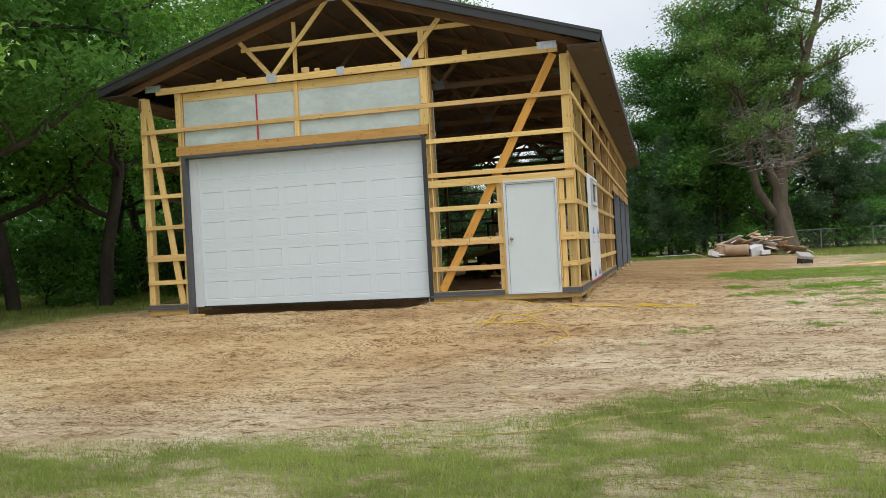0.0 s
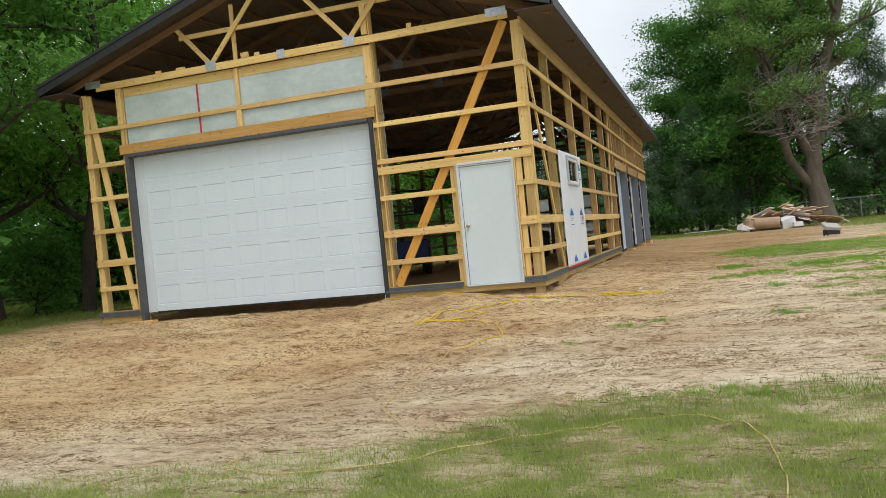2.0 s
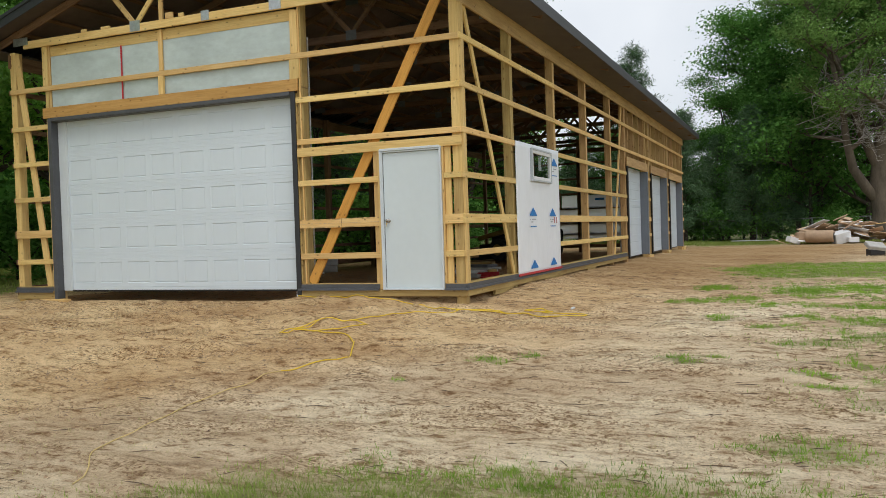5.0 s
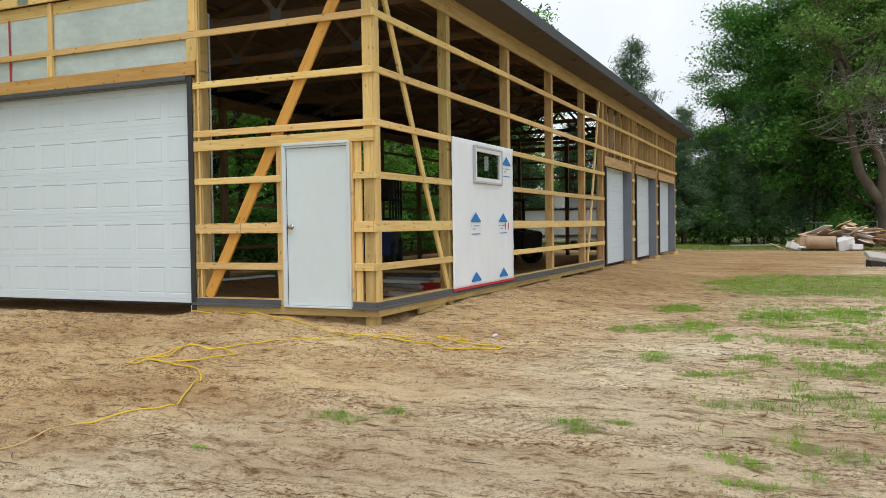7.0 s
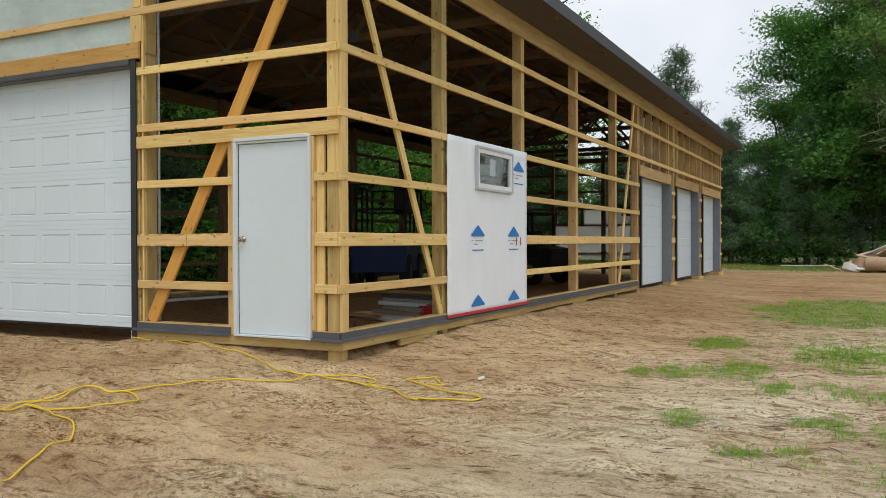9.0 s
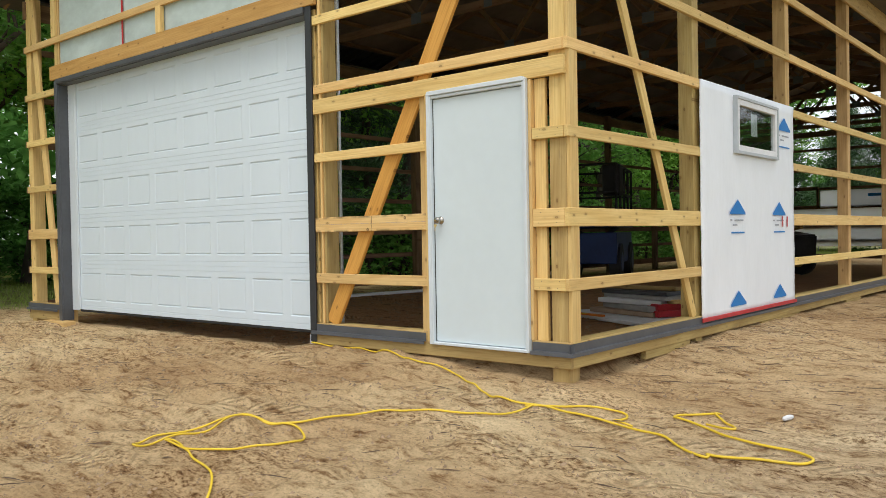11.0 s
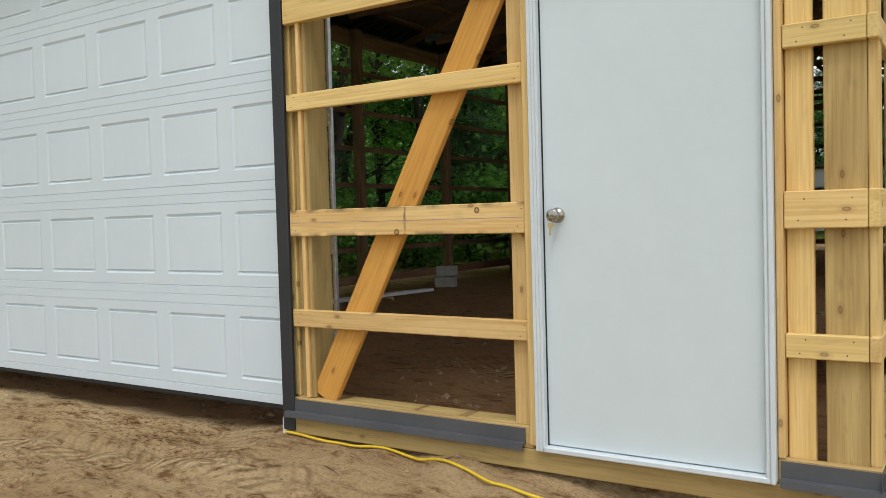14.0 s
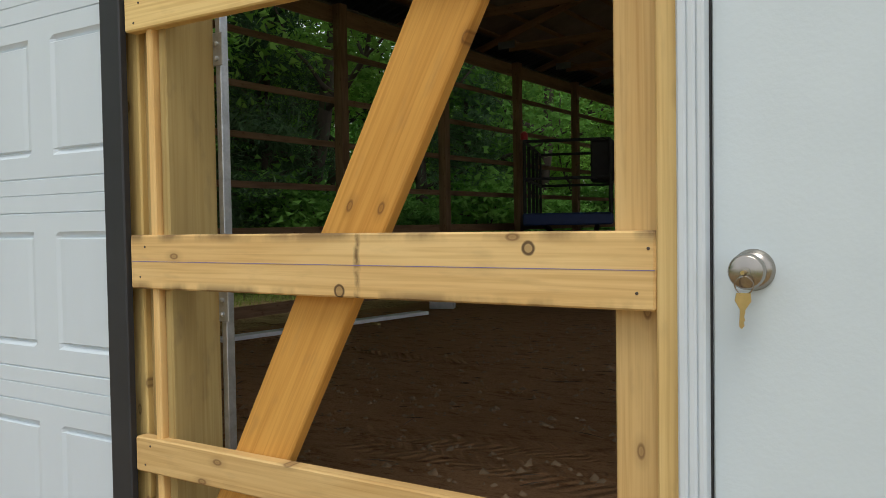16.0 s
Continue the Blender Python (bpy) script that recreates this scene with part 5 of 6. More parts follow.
def compact_loader(at, turn):
    """A parked compact loader: body, cab cage, arms, bucket and four tyres."""
    t = thing("compact_loader", at, "black and yellow compact loader parked on the soil floor", "loader", turn=turn)
    m = WORLD[t]
    bm = bmesh.new()
    prof = [(-1.3, 0.35), (1.0, 0.35), (1.05, 0.9), (0.5, 1.0), (0.45, 1.15), (-0.7, 1.15), (-1.35, 1.05)]
    ring = [[bm.verts.new((s * 0.55, y, z)) for y, z in prof] for s in (-1, 1)]
    for j in range(len(prof)):
        k = (j + 1) % len(prof)
        bm.faces.new((ring[0][j], ring[0][k], ring[1][k], ring[1][j]))
    bm.faces.new(ring[0])
    bm.faces.new(ring[1][::-1])
    bmesh.ops.recalc_face_normals(bm, faces=bm.faces[:])
    bmesh.ops.bevel(bm, geom=bm.edges[:], offset=0.04, segments=2, affect="EDGES")
    part("body", bm, BLACK, t, m=m)
    for x in (-0.5, 0.5):
        for y in (-0.6, 0.45):
            place("cab_post", box_mesh(0.07, 0.07, 1.0, BLACK), m @ Matrix.Translation((x, y, 1.6)), t)
        place("loader_arm", box_mesh(0.12, 2.4, 0.16, AMBER), m @ pose(x * 1.25, 0.35, 1.05, -12), t)
    place("cab_roof", box_mesh(1.15, 1.3, 0.08, BLACK, 0.02), m @ Matrix.Translation((0, -0.08, 2.12)), t)
    place("seat", box_mesh(0.5, 0.5, 0.5, BLACK, 0.06), m @ Matrix.Translation((0, -0.2, 1.35)), t)
    bm = bmesh.new()
    pr = [(1.3, 0.05), (2.0, 0.05), (2.0, 0.08), (1.4, 0.14), (1.32, 0.6), (1.26, 0.6)]
    ring = [[bm.verts.new((s * 0.85, y, z)) for y, z in pr] for s in (-1, 1)]
    for j in range(len(pr)):
        k = (j + 1) % len(pr)
        bm.faces.new((ring[0][j], ring[0][k], ring[1][k], ring[1][j]))
    bm.faces.new(ring[0])
    bm.faces.new(ring[1][::-1])
    bmesh.ops.recalc_face_normals(bm, faces=bm.faces[:])
    part("bucket", bm, BLACK, t, "black steel bucket", m)
    for x in (-0.7, 0.7):
        for y in (-0.75, 0.55):
            w = part("wheel", lathe([(0.22, -0.13), (0.38, -0.12), (0.4, 0.0), (0.38, 0.12), (0.22, 0.13)], 20), BLACK, t, "", m @ pose(x, y, 0.4, 0, 90))
            part("rim", lathe([(0.2, -0.134), (0.2, 0.134)], 14), AMBER, w, m=m @ pose(x, y, 0.4, 0, 90))
    return t


compact_loader((-4.2, 16.8, 0.02), 70)

STACK_AT = (-1.75, 4.65)
for k, (dx, dy, w, l, z0, h, turn, mat, name, label) in enumerate((
        (0.0, 0.0, 1.2, 2.0, 0.07, 0.05, 62, PAPERWHITE, "white_board", "white board lying at the bottom of the pile"),
        (-0.05, 0.15, 0.7, 1.2, 0.125, 0.06, 70, CARD, "flat_carton", "flat brown carton on the white board"),
        (0.0, 0.1, 0.5, 1.1, 0.19, 0.07, 60, CONCRETE, "trim_bundle", "grey bundle of steel trim on the carton"),
        (0.36, -0.05, 0.45, 0.5, 0.13, 0.08, 58, RED, "red_carton", "flat red carton on the pile"),
        (0.0, 0.1, 0.5, 1.1, 0.265, 0.06, 74, PAPERWHITE, "paper_pack", "white wrapped pack lying on steel trim"),
        (0.05, 0.15, 0.45, 1.2, 0.33, 0.05, 68, CONCRETE, "trim_bundle", "grey steel trim lying on the carton"),
        (0.36, -0.03, 0.42, 0.5, 0.212, 0.08, 55, RED, "red_carton", "second flat red carton on the pile"),
        (0.0, 0.15, 0.4, 1.1, 0.385, 0.05, 76, GREY, "trim_bundle", "dark grey trim bundle on the pile"),
        (0.33, 0.0, 0.16, 0.7, 0.294, 0.05, 62, PINE, "lumber_offcut", "short pine offcut on top of the pile"),
        (-0.15, 0.2, 0.14, 1.4, 0.44, 0.05, 80, TREATED, "lumber_offcut", "treated offcut on top of the pile"))):
    p = thing(name, (STACK_AT[0] + dx, STACK_AT[1] + dy, z0), label, "building material", turn=turn - 90)
    place("board", box_mesh(l, w, h, mat, 0.008), WORLD[p] @ Matrix.Translation((0, 0, h / 2)), p)
t = thing("spirit_level", (-2.35, 4.2, 0.13), "orange spirit level lying on the white board", "tool", turn=-20)
place("body", box_mesh(0.9, 0.06, 0.025, material("orange_paint", (0.75, 0.2, 0.02), 0.5)), WORLD[t] @ Matrix.Translation((0, 0, 0.0125)), t)
place("vial", box_mesh(0.1, 0.064, 0.012, CORD), WORLD[t] @ Matrix.Translation((0.1, 0, 0.02)), t)
t = thing("white_trim_strip", (-7.95, 6.95, 0.09), "long white trim strip lying on the soil", "trim", turn=80)
place("strip", box_mesh(3.5, 0.2, 0.05, PAPERWHITE), WORLD[t] @ Matrix.Translation((0, 0, 0.0)), t)
place("bearer", box_mesh(0.06, 0.5, 0.06, TREATED), WORLD[t] @ Matrix.Translation((0.6, 0, -0.05)), t)
place("bearer", box_mesh(0.06, 0.5, 0.06, TREATED), WORLD[t] @ Matrix.Translation((-0.6, 0, -0.05)), t)
for k, (x, y, z, a) in enumerate(((-7.9, 9.6, 0.05, 20), (-7.88, 9.62, 0.25, 27))):
    bm = bmesh.new()
    bmesh.ops.create_cube(bm, size=1)
    bmesh.ops.scale(bm, vec=(0.39, 0.19, 0.19), verts=bm.verts)
    bmesh.ops.translate(bm, vec=(0, 0, 0.095), verts=bm.verts)
    bmesh.ops.bevel(bm, geom=bm.edges[:], offset=0.006, segments=1, affect="EDGES")
    t = thing("concrete_block", (x, y, z), "grey concrete block stacked on the soil floor", "block", "concrete blocks", turn=a)
    part("block", bm, CONCRETE, t, m=WORLD[t])


# ---- yellow extension cords ----
def cord(name, pts, r, mat, label):
    cu = bpy.data.curves.new(name, "CURVE")
    cu.dimensions, cu.bevel_depth, cu.bevel_resolution, cu.resolution_u = "3D", r, 2, 6
    fine = [pts[0]]
    for (x0, y0), (x1, y1) in zip(pts, pts[1:]):
        k = max(1, int(math.hypot(x1 - x0, y1 - y0) / 0.09))
        fine += [(x0 + (x1 - x0) * i / k, y0 + (y1 - y0) * i / k) for i in range(1, k + 1)]
    soft = lambda v: [v[0]] + [tuple((a + 2 * b + d) / 4 for a, b, d in zip(v[i - 1], v[i], v[i + 1])) for i in range(1, len(v) - 1)] + [v[-1]]
    pts = soft(soft(fine))
    sp = cu.splines.new("NURBS")
    sp.points.add(len(pts) - 1)
    for p, (x, y) in zip(sp.points, pts):
        z = max(float(land(x + 0.03 * i, y + 0.03 * j)) for i in (-1, 0, 1) for j in (-1, 0, 1)) + r
        p.co = (x, y, z, 1)
    sp.use_endpoint_u, sp.order_u = True, 3
    cu.materials.append(mat)
    return tagged(new(name, cu), label, "cord")


LOOP = [(-2.86, -0.03), (-2.12, -0.01), (-1.58, -0.22), (-1.19, -0.3), (-0.92, -0.27), (-0.39, -0.61), (-0.05, -0.81), (0.13, -0.8), (0.26, -0.7), (0.5, -0.79), (0.67, -0.81), (0.86, -0.81), (1.1, -0.93), (1.35, -1.09), (1.45, -1.21), (1.54, -1.23), (1.53, -1.15), (1.44, -1.09), (1.44, -1.15), (1.54, -1.15), (1.62, -1.13), (1.83, -1.08), (1.96, -1.07), (2.01, -0.96), (1.96, -0.85), (1.8, -0.8), (1.59, -0.78), (1.38, -0.65), (1.18, -0.49), (1.0, -0.41), (0.91, -0.42), (0.92, -0.31), (1.09, -0.27), (1.24, -0.18), (1.2, -0.03), (1.08, -0.01), (1.1, -0.18), (1.29, -0.32), (1.42, -0.46), (1.42, -0.56), (1.31, -0.54), (1.19, -0.41)]
cord("extension_cord", LOOP, 0.0075, CORD, "yellow extension cord snaking over the soil")
COIL = [(0.18, -0.79), (0.15, -0.99), (0.05, -1.14), (-0.07, -1.33), (-0.28, -1.40), (-0.50, -1.48), (-0.61, -1.57), (-0.63, -1.75), (-0.67, -1.91), (-0.81, -2.06), (-1.01, -2.12), (-1.25, -2.15), (-1.37, -2.24), (-1.39, -2.39), (-1.34, -2.52), (-1.50, -2.52), (-1.54, -2.61), (-1.46, -2.72), (-1.30, -2.78), (-1.43, -2.60), (-1.29, -2.53), (-1.32, -2.35), (-1.21, -2.18), (-0.89, -2.08), (-0.74, -1.98), (-0.58, -2.03), (-0.47, -2.15), (-0.44, -2.28), (-0.60, -2.43), (-0.80, -2.56), (-1.03, -2.62), (-1.23, -2.58), (-1.40, -2.54), (-1.13, -2.56), (-0.94, -2.62), (-0.76, -2.73), (-0.59, -2.73), (-0.43, -2.78), (-0.32, -2.90), (-0.25, -3.00)]
TAIL = [(-0.12, -3.2), (0.0, -3.5), (0.15, -3.82), (-0.05, -4.1), (-0.3, -4.38), (-0.41, -4.9), (-0.57, -5.5), (-0.46, -5.75), (-0.48, -6.04), (-0.41, -6.39), (-0.4, -6.67), (-0.14, -6.92), (0.01, -7.2), (-0.1, -7.5), (-0.5, -7.8)]
DUSTY = material("dusty_cord", (0.6, 0.45, 0.17), 0.6, 0, 0.2, 4)
cord("extension_cord", COIL + TAIL[:5], 0.007, CORD, "yellow extension cord lying in loose loops on soil")
cord("extension_cord", TAIL[4:13], 0.0045, DUSTY, "dusty yellow cord trailing over the soil")
cord("extension_cord", [(0.14, -0.83), (0.33, -0.64), (0.47, -0.45), (0.64, -0.37), (0.76, -0.43), (0.72, -0.60), (0.62, -0.63), (0.66, -0.73), (0.82, -0.66)], 0.0075, CORD, "loose bight of yellow extension cord on soil")
THIRD = [(-0.5, -7.8), (-1.05, -7.95), (-1.15, -8.13), (-0.66, -8.38), (-0.18, -8.3), (0.25, -8.29), (0.42, -8.06), (0.7, -7.81), (1.1, -7.6), (1.61, -7.29), (1.92, -7.11), (2.35, -7.11), (2.65, -7.38), (2.81, -7.63), (2.85, -8.6), (2.7, -10.0)]
cord("extension_cord", THIRD[1:], 0.005, DUSTY, "yellow extension cord half hidden in lawn grass")
t = thing("plug_end", (1.52, -0.02, float(land(1.52, -0.02))), "white plastic plug on the soil", "plug", turn=50)
part("body", lathe([(0.008, 0), (0.016, 0.01), (0.018, 0.05), (0.01, 0.07)], 10), PAPERWHITE, t, m=WORLD[t] @ pose(0, 0, 0.02, 0, 80))


# ---- rubbish pile at the foot of the big tree ----
def flat_piece(name, at, size, rot, mat, label):
    t = thing(name, at, label, name.replace("_", " "))
    m = WORLD[t] = pose(*at, *rot)
    t.matrix_basis = m
    place("sheet", box_mesh(*size, mat, 0.01), m, t)
    return t


PX, PY = 6.35, 32.2
rng = random.Random(4)
for k in range(64):
    l, w = rng.uniform(0.5, 1.2), rng.uniform(0.3, 0.7)
    x, y = PX + rng.gauss(0.45, 1.15), PY + rng.gauss(0.4, 0.5)
    z = 0.05 + max(0, 1.3 - 0.5 * abs(x - PX - 0.5)) * rng.random() + 0.02 * (k % 5)
    flat_piece("cardboard_sheet", (x, y, z), (l, w, 0.04), (rng.uniform(-25, 25), rng.uniform(-30, 30), rng.uniform(0, 180)), PAPERWHITE if k % 4 == 0 else CARD, "torn white packaging on the rubbish pile" if k % 4 == 0 else "torn brown cardboard on the rubbish pile")
for k in range(14):
    x, y = PX + 0.9 + rng.gauss(0, 0.6), PY + 0.5 + rng.gauss(0, 0.4)
    z = 0.15 + 0.06 * k * 0.8
    flat_piece("scrap_board", (x, y, z), (rng.uniform(1.4, 2.6), 0.12, 0.03), (rng.uniform(-4, 4), rng.uniform(-8, 8), rng.uniform(-25, 25)), PINE if k % 3 else PAPERWHITE, "scrap board lying on the rubbish pile")
for at, size, rot in (((PX - 1.5, PY - 0.5, 0.16), (0.55, 0.4, 0.28), (4, 18, 30)), ((PX + 0.55, PY - 0.75, 0.27), (0.75, 0.5, 0.5), (12, -14, 25)), ((PX + 1.05, PY - 0.95, 0.14), (0.45, 0.35, 0.24), (0, 0, 12)), ((PX - 1.05, PY - 0.3, 0.3), (0.6, 0.5, 0.42), (0, 4, 20))):
    flat_piece("waste_box", at, size, rot, PAPERWHITE if size[0] != 0.6 else CARD, "crumpled waste box beside the rubbish pile")
t = thing("insulation_roll", (PX - 0.35, PY - 0.85, 0.32), "brown paper-faced roll lying on the ground", "roll", turn=-14)
part("roll", lathe([(0.02, -0.62), (0.26, -0.62), (0.29, -0.56), (0.3, 0.0), (0.29, 0.56), (0.26, 0.62), (0.02, 0.62)], 24), CARD, t, m=WORLD[t] @ pose(0, 0, 0, 0, 90), smooth=True)
part("end_face", lathe([(0.2, 0.621), (0.05, 0.64)], 16), BLACK, t, m=WORLD[t] @ pose(0, 0, 0, 0, 90))
t = thing("folding_stool", (7.05, 18.2, -0.09), "low grey metal stool on the grass", "stool", turn=20)
t.matrix_basis = WORLD[t] = WORLD[t] @ Matrix.Scale(0.72, 4)
place("seat", box_mesh(0.8, 0.55, 0.2, CONCRETE, 0.03), WORLD[t] @ pose(0, 0, 0.44, 26, 8), t)
for sx in (-0.3, 0.3):
    for sy in (-0.18, 0.18):
        place("leg", box_mesh(0.05, 0.05, 0.34, BLACK), WORLD[t] @ Matrix.Translation((sx, sy, 0.15)), t)
place("shelf", box_mesh(0.66, 0.44, 0.26, BLACK, 0.02), WORLD[t] @ Matrix.Translation((0, 0, 0.19)), t)
for k, (x, y, a) in enumerate(((8.2, 12.6, 25), (8.5, 12.9, 32), (9.3, 13.3, 18), (8.9, 12.2, 40), (3.0, 36.0, 8))):
    flat_piece("scrap_board", (x, y, 0.05 + 0.012 * k), (2.4, 0.14, 0.035), (0, 0, a), PINE if k < 4 else PAPERWHITE, "loose board lying on the ground")

# sticks, stones and clods on the graded soil
rng = np.random.default_rng(9)


def scatter(name, count, label, category, maker, area, mat):
    bm = bmesh.new()
    x0, x1, y0, y1 = area
    for _ in range(count):
        x, y = rng.uniform(x0, x1), rng.uniform(y0, y1)
        maker(bm, x, y, float(land(x, y)))
    me = bpy.data.meshes.new(name)
    bm.to_mesh(me)
    bm.free()
    me.materials.append(mat)
    return tagged(new(name, me), label, category, kind="stuff")


def stick(bm, x, y, z):
    a, l, w = rng.normal(0, 0.5), rng.uniform(0.04, 0.3), rng.uniform(0.002, 0.005)
    dx, dy = math.cos(a) * l, math.sin(a) * l
    px, py = -math.sin(a) * w, math.cos(a) * w
    q = [bm.verts.new(v) for v in ((x - px, y - py, z), (x + px, y + py, z), (x + dx + px * 0.4, y + dy + py * 0.4, z + 0.01), (x + dx - px * 0.4, y + dy - py * 0.4, z + 0.01), (x + dx * 0.5, y + dy * 0.5, z + 0.012))]
    for f in ((0, 1, 4), (1, 2, 4), (2, 3, 4), (3, 0, 4)):
        bm.faces.new([q[i] for i in f])


def clods(name, count, area, low, high, mat, label):
    """Small broken lumps of soil: five-sided cones of uneven shape."""
    x0, x1, y0, y1 = area
    x, y = rng.uniform(x0, x1, count), rng.uniform(y0, y1, count)
    dense = rng.uniform(-0.5, 0.7, count) < ripple(x * 0.22, y + 0.12 * x, 0.7, 2) - 0.05
    keep = dense & (turf(x, y) < 0.5)
    if y0 < 0:
        keep &= ~((x > -9.0) & (x < 0.0) & (y > -0.02))
    x, y = x[keep], y[keep]
    k = len(x)
    z, r = land(x, y), low + (high - low) * rng.uniform(0, 1, k) ** 3
    a = np.linspace(0, 2 * math.pi, 6)[:5][None, :] + rng.uniform(0, 6, (k, 1))
    q = r[:, None] * rng.uniform(0.6, 1.4, (k, 5))
    base = np.stack([x[:, None] + q * np.cos(a), y[:, None] + q * np.sin(a), np.repeat((z - 0.004)[:, None], 5, 1)], -1)
    top = np.stack([x + 0.4 * r * rng.uniform(-1, 1, k), y + 0.4 * r * rng.uniform(-1, 1, k), z + r * rng.uniform(0.4, 0.95, k)], -1)[:, None, :]
    v = np.concatenate([base, top], 1).reshape(-1, 3)
    o = 6 * np.arange(k)[:, None, None]
    f = (np.array([[i, (i + 1) % 5, 5] for i in range(5)])[None] + o).reshape(-1, 3)
    me = bpy.data.meshes.new(name)
    me.vertices.add(len(v))
    me.vertices.foreach_set("co", v.ravel())
    me.loops.add(f.size)
    me.loops.foreach_set("vertex_index", f.ravel())
    me.polygons.add(len(f))
    me.polygons.foreach_set("loop_start", np.arange(0, f.size, 3))
    me.update()
    me.materials.append(mat)
    return tagged(new(name, me), label, "soil", kind="stuff")


DARKCLOD = material("damp_clods", (0.3, 0.205, 0.12), 0.95, 0, 0.35, 3)
clods("soil_clods", 26000, (-8, 4.5, -6, 0), 0.003, 0.013, DARKCLOD, "small loose crumbs of sandy soil")
clods("damp_clods", 75000, (-9, 7, -7.5, 6), 0.004, 0.021, DARKCLOD, "dark damp crumbs of turned soil")
clods("floor_clods", 16000, (-8.8, -0.3, 0.4, 9), 0.006, 0.035, DARKCLOD, "lumps of brown fill soil on the barn floor")
scatter("dead_roots", 1300, "dark dead roots and twigs on the soil", "twigs", stick, (-9, 8, -8.5, 9), material("dark_twigs", (0.12, 0.08, 0.05), 0.95, 0, 0.4, 5))

# ---- chain-link fence ----
fence = thing("chain_link_fence", (12, 40.5, 0), "grey chain-link fence before the trees", "fence")
GALVDULL = material("dull_galvanised", (0.3, 0.31, 0.31), 0.6, 0.3, 0.2, 10)
for x in np.arange(-12, 40, 3.0):
    part("post", lathe([(0.035, 0), (0.035, 1.25), (0.0, 1.28)], 8), GALVDULL, fence, m=pose(float(x), 40.5, 0.0))
part("top_rail", tube(bmesh.new(), [(-12, 40.5, 1.22), (40, 40.5, 1.22)], 0.03, 6), GALVDULL, fence)
bm = bmesh.new()
for k in np.arange(-12, 40, 0.16):
    for s in (1, -1):
        x0, x1 = float(k), float(k) + 1.15 * s
        w = 0.004
        q = [bm.verts.new(v) for v in ((x0 - w, 40.5, 0.05), (x0 + w, 40.5, 0.05), (x1 + w, 40.5, 1.2), (x1 - w, 40.5, 1.2))]
        bm.faces.new(q)
part("mesh", bm, GALVDULL, fence, "woven wire mesh")


# ---- trees ----
def grow(seed, height, trunk_r, limbs, spread, lean=0.0, fork=0.25, twigs=5, levels=2, stem=None):
    """Branch paths of a tree: lists of (points, radii), and the tips that carry leaves."""
    r = random.Random(seed)
    paths, tips = [], []

    def branch(start, direction, length, radius, level):
        pts, rad, p, d = [start], [radius], Vector(start), Vector(direction).normalized()
        n = 7 if level == 0 else 5
        if stem and level == 0:
            pts = [Vector(v) for v in stem]
            n = len(pts) - 1
            rad = [radius * (1 - 0.8 * i / n) for i in range(n + 1)]
        for i in range(n if not (stem and level == 0) else 0):
            bend = 0.1 if level == 0 else 0.24
            d = (d + Vector((r.gauss(0, bend), r.gauss(0, bend), r.gauss(0.05 * (level > 0), bend * 0.5)))).normalized()
            p = p + d * length / n
            pts.append(p.copy())
            rad.append(radius * (1 - 0.8 * (i + 1) / n) + 0.006)
        paths.append((pts, rad))
        if level >= levels:
            tips.extend(pts[2:])
            return
        count = limbs if level == 0 else twigs
        for k in range(count):
            f = fork + (1 - fork) * (k + r.random()) / count
            i = min(int(f * n), n - 1)
            base = pts[i].lerp(pts[i + 1], f * n - i)
            a = 2.4 * k + r.uniform(-0.6, 0.6)
            out = Vector((math.cos(a), math.sin(a), r.uniform(0.15, 0.75)))
            if level:
                out = (out + d * 0.9).normalized()
            size = length * (spread if level == 0 else 0.5) * (1.15 - 0.6 * f) * r.uniform(0.75, 1.2)
            branch(base, out, size, max(rad[i] * 0.55, 0.012), level + 1)
        tips.append(pts[-1])

    branch(Vector((0, 0, -0.2)), Vector((lean, 0, 1)), height, trunk_r, 0)
    return paths, tips


def wood_mesh(name, paths, mat, least=0.0):
    bm = bmesh.new()
    for pts, rad in paths:
        if rad[0] >= least:
            tube(bm, pts, rad, 9 if rad[0] > 0.12 else 5, False)
    me = bpy.data.meshes.new(name)
    bm.to_mesh(me)
    bm.free()
    me.polygons.foreach_set("use_smooth", [True] * len(me.polygons))
    me.materials.append(mat)
    return me


def leaf_mesh(name, centres, per, reach, size, mat, seed, flat=0.45, slim=0.7, upright=1.6):
    """A crown of single leaves in flattened sprays round the twig tips, their faces mostly to the sky."""
    g = np.random.default_rng(seed)
    c = np.array([tuple(v) for v in centres])
    c = np.repeat(c + g.normal(0, 0.12 * reach, c.shape), per, 0)
    k = len(c)
    p = c + g.normal(0, 1, (k, 3)) * np.array([1, 1, flat]) * reach * 0.5
    face = g.normal(0, 1, (k, 3)) + np.array([0, 0, upright])
    u = np.cross(face, g.normal(0, 1, (k, 3)))
    u /= np.linalg.norm(u, axis=1, keepdims=True)
    w = np.cross(u, face)
    w /= np.linalg.norm(w, axis=1, keepdims=True)
    s = size * g.uniform(0.6, 1.35, (k, 1))
    v = np.stack([p - u * s * 0.5 - w * s * slim * 0.5, p - u * s * 0.3 + w * s * slim * 0.5, p + u * s * 0.6], 1).reshape(-1, 3)
    me = bpy.data.meshes.new(name)
    me.vertices.add(3 * k)
    me.vertices.foreach_set("co", v.ravel())
    me.loops.add(3 * k)
    me.loops.foreach_set("vertex_index", np.arange(3 * k))
    me.polygons.add(k)
    me.polygons.foreach_set("loop_start", np.arange(0, 3 * k, 3))
    me.update()
    me.materials.append(mat)
    return me


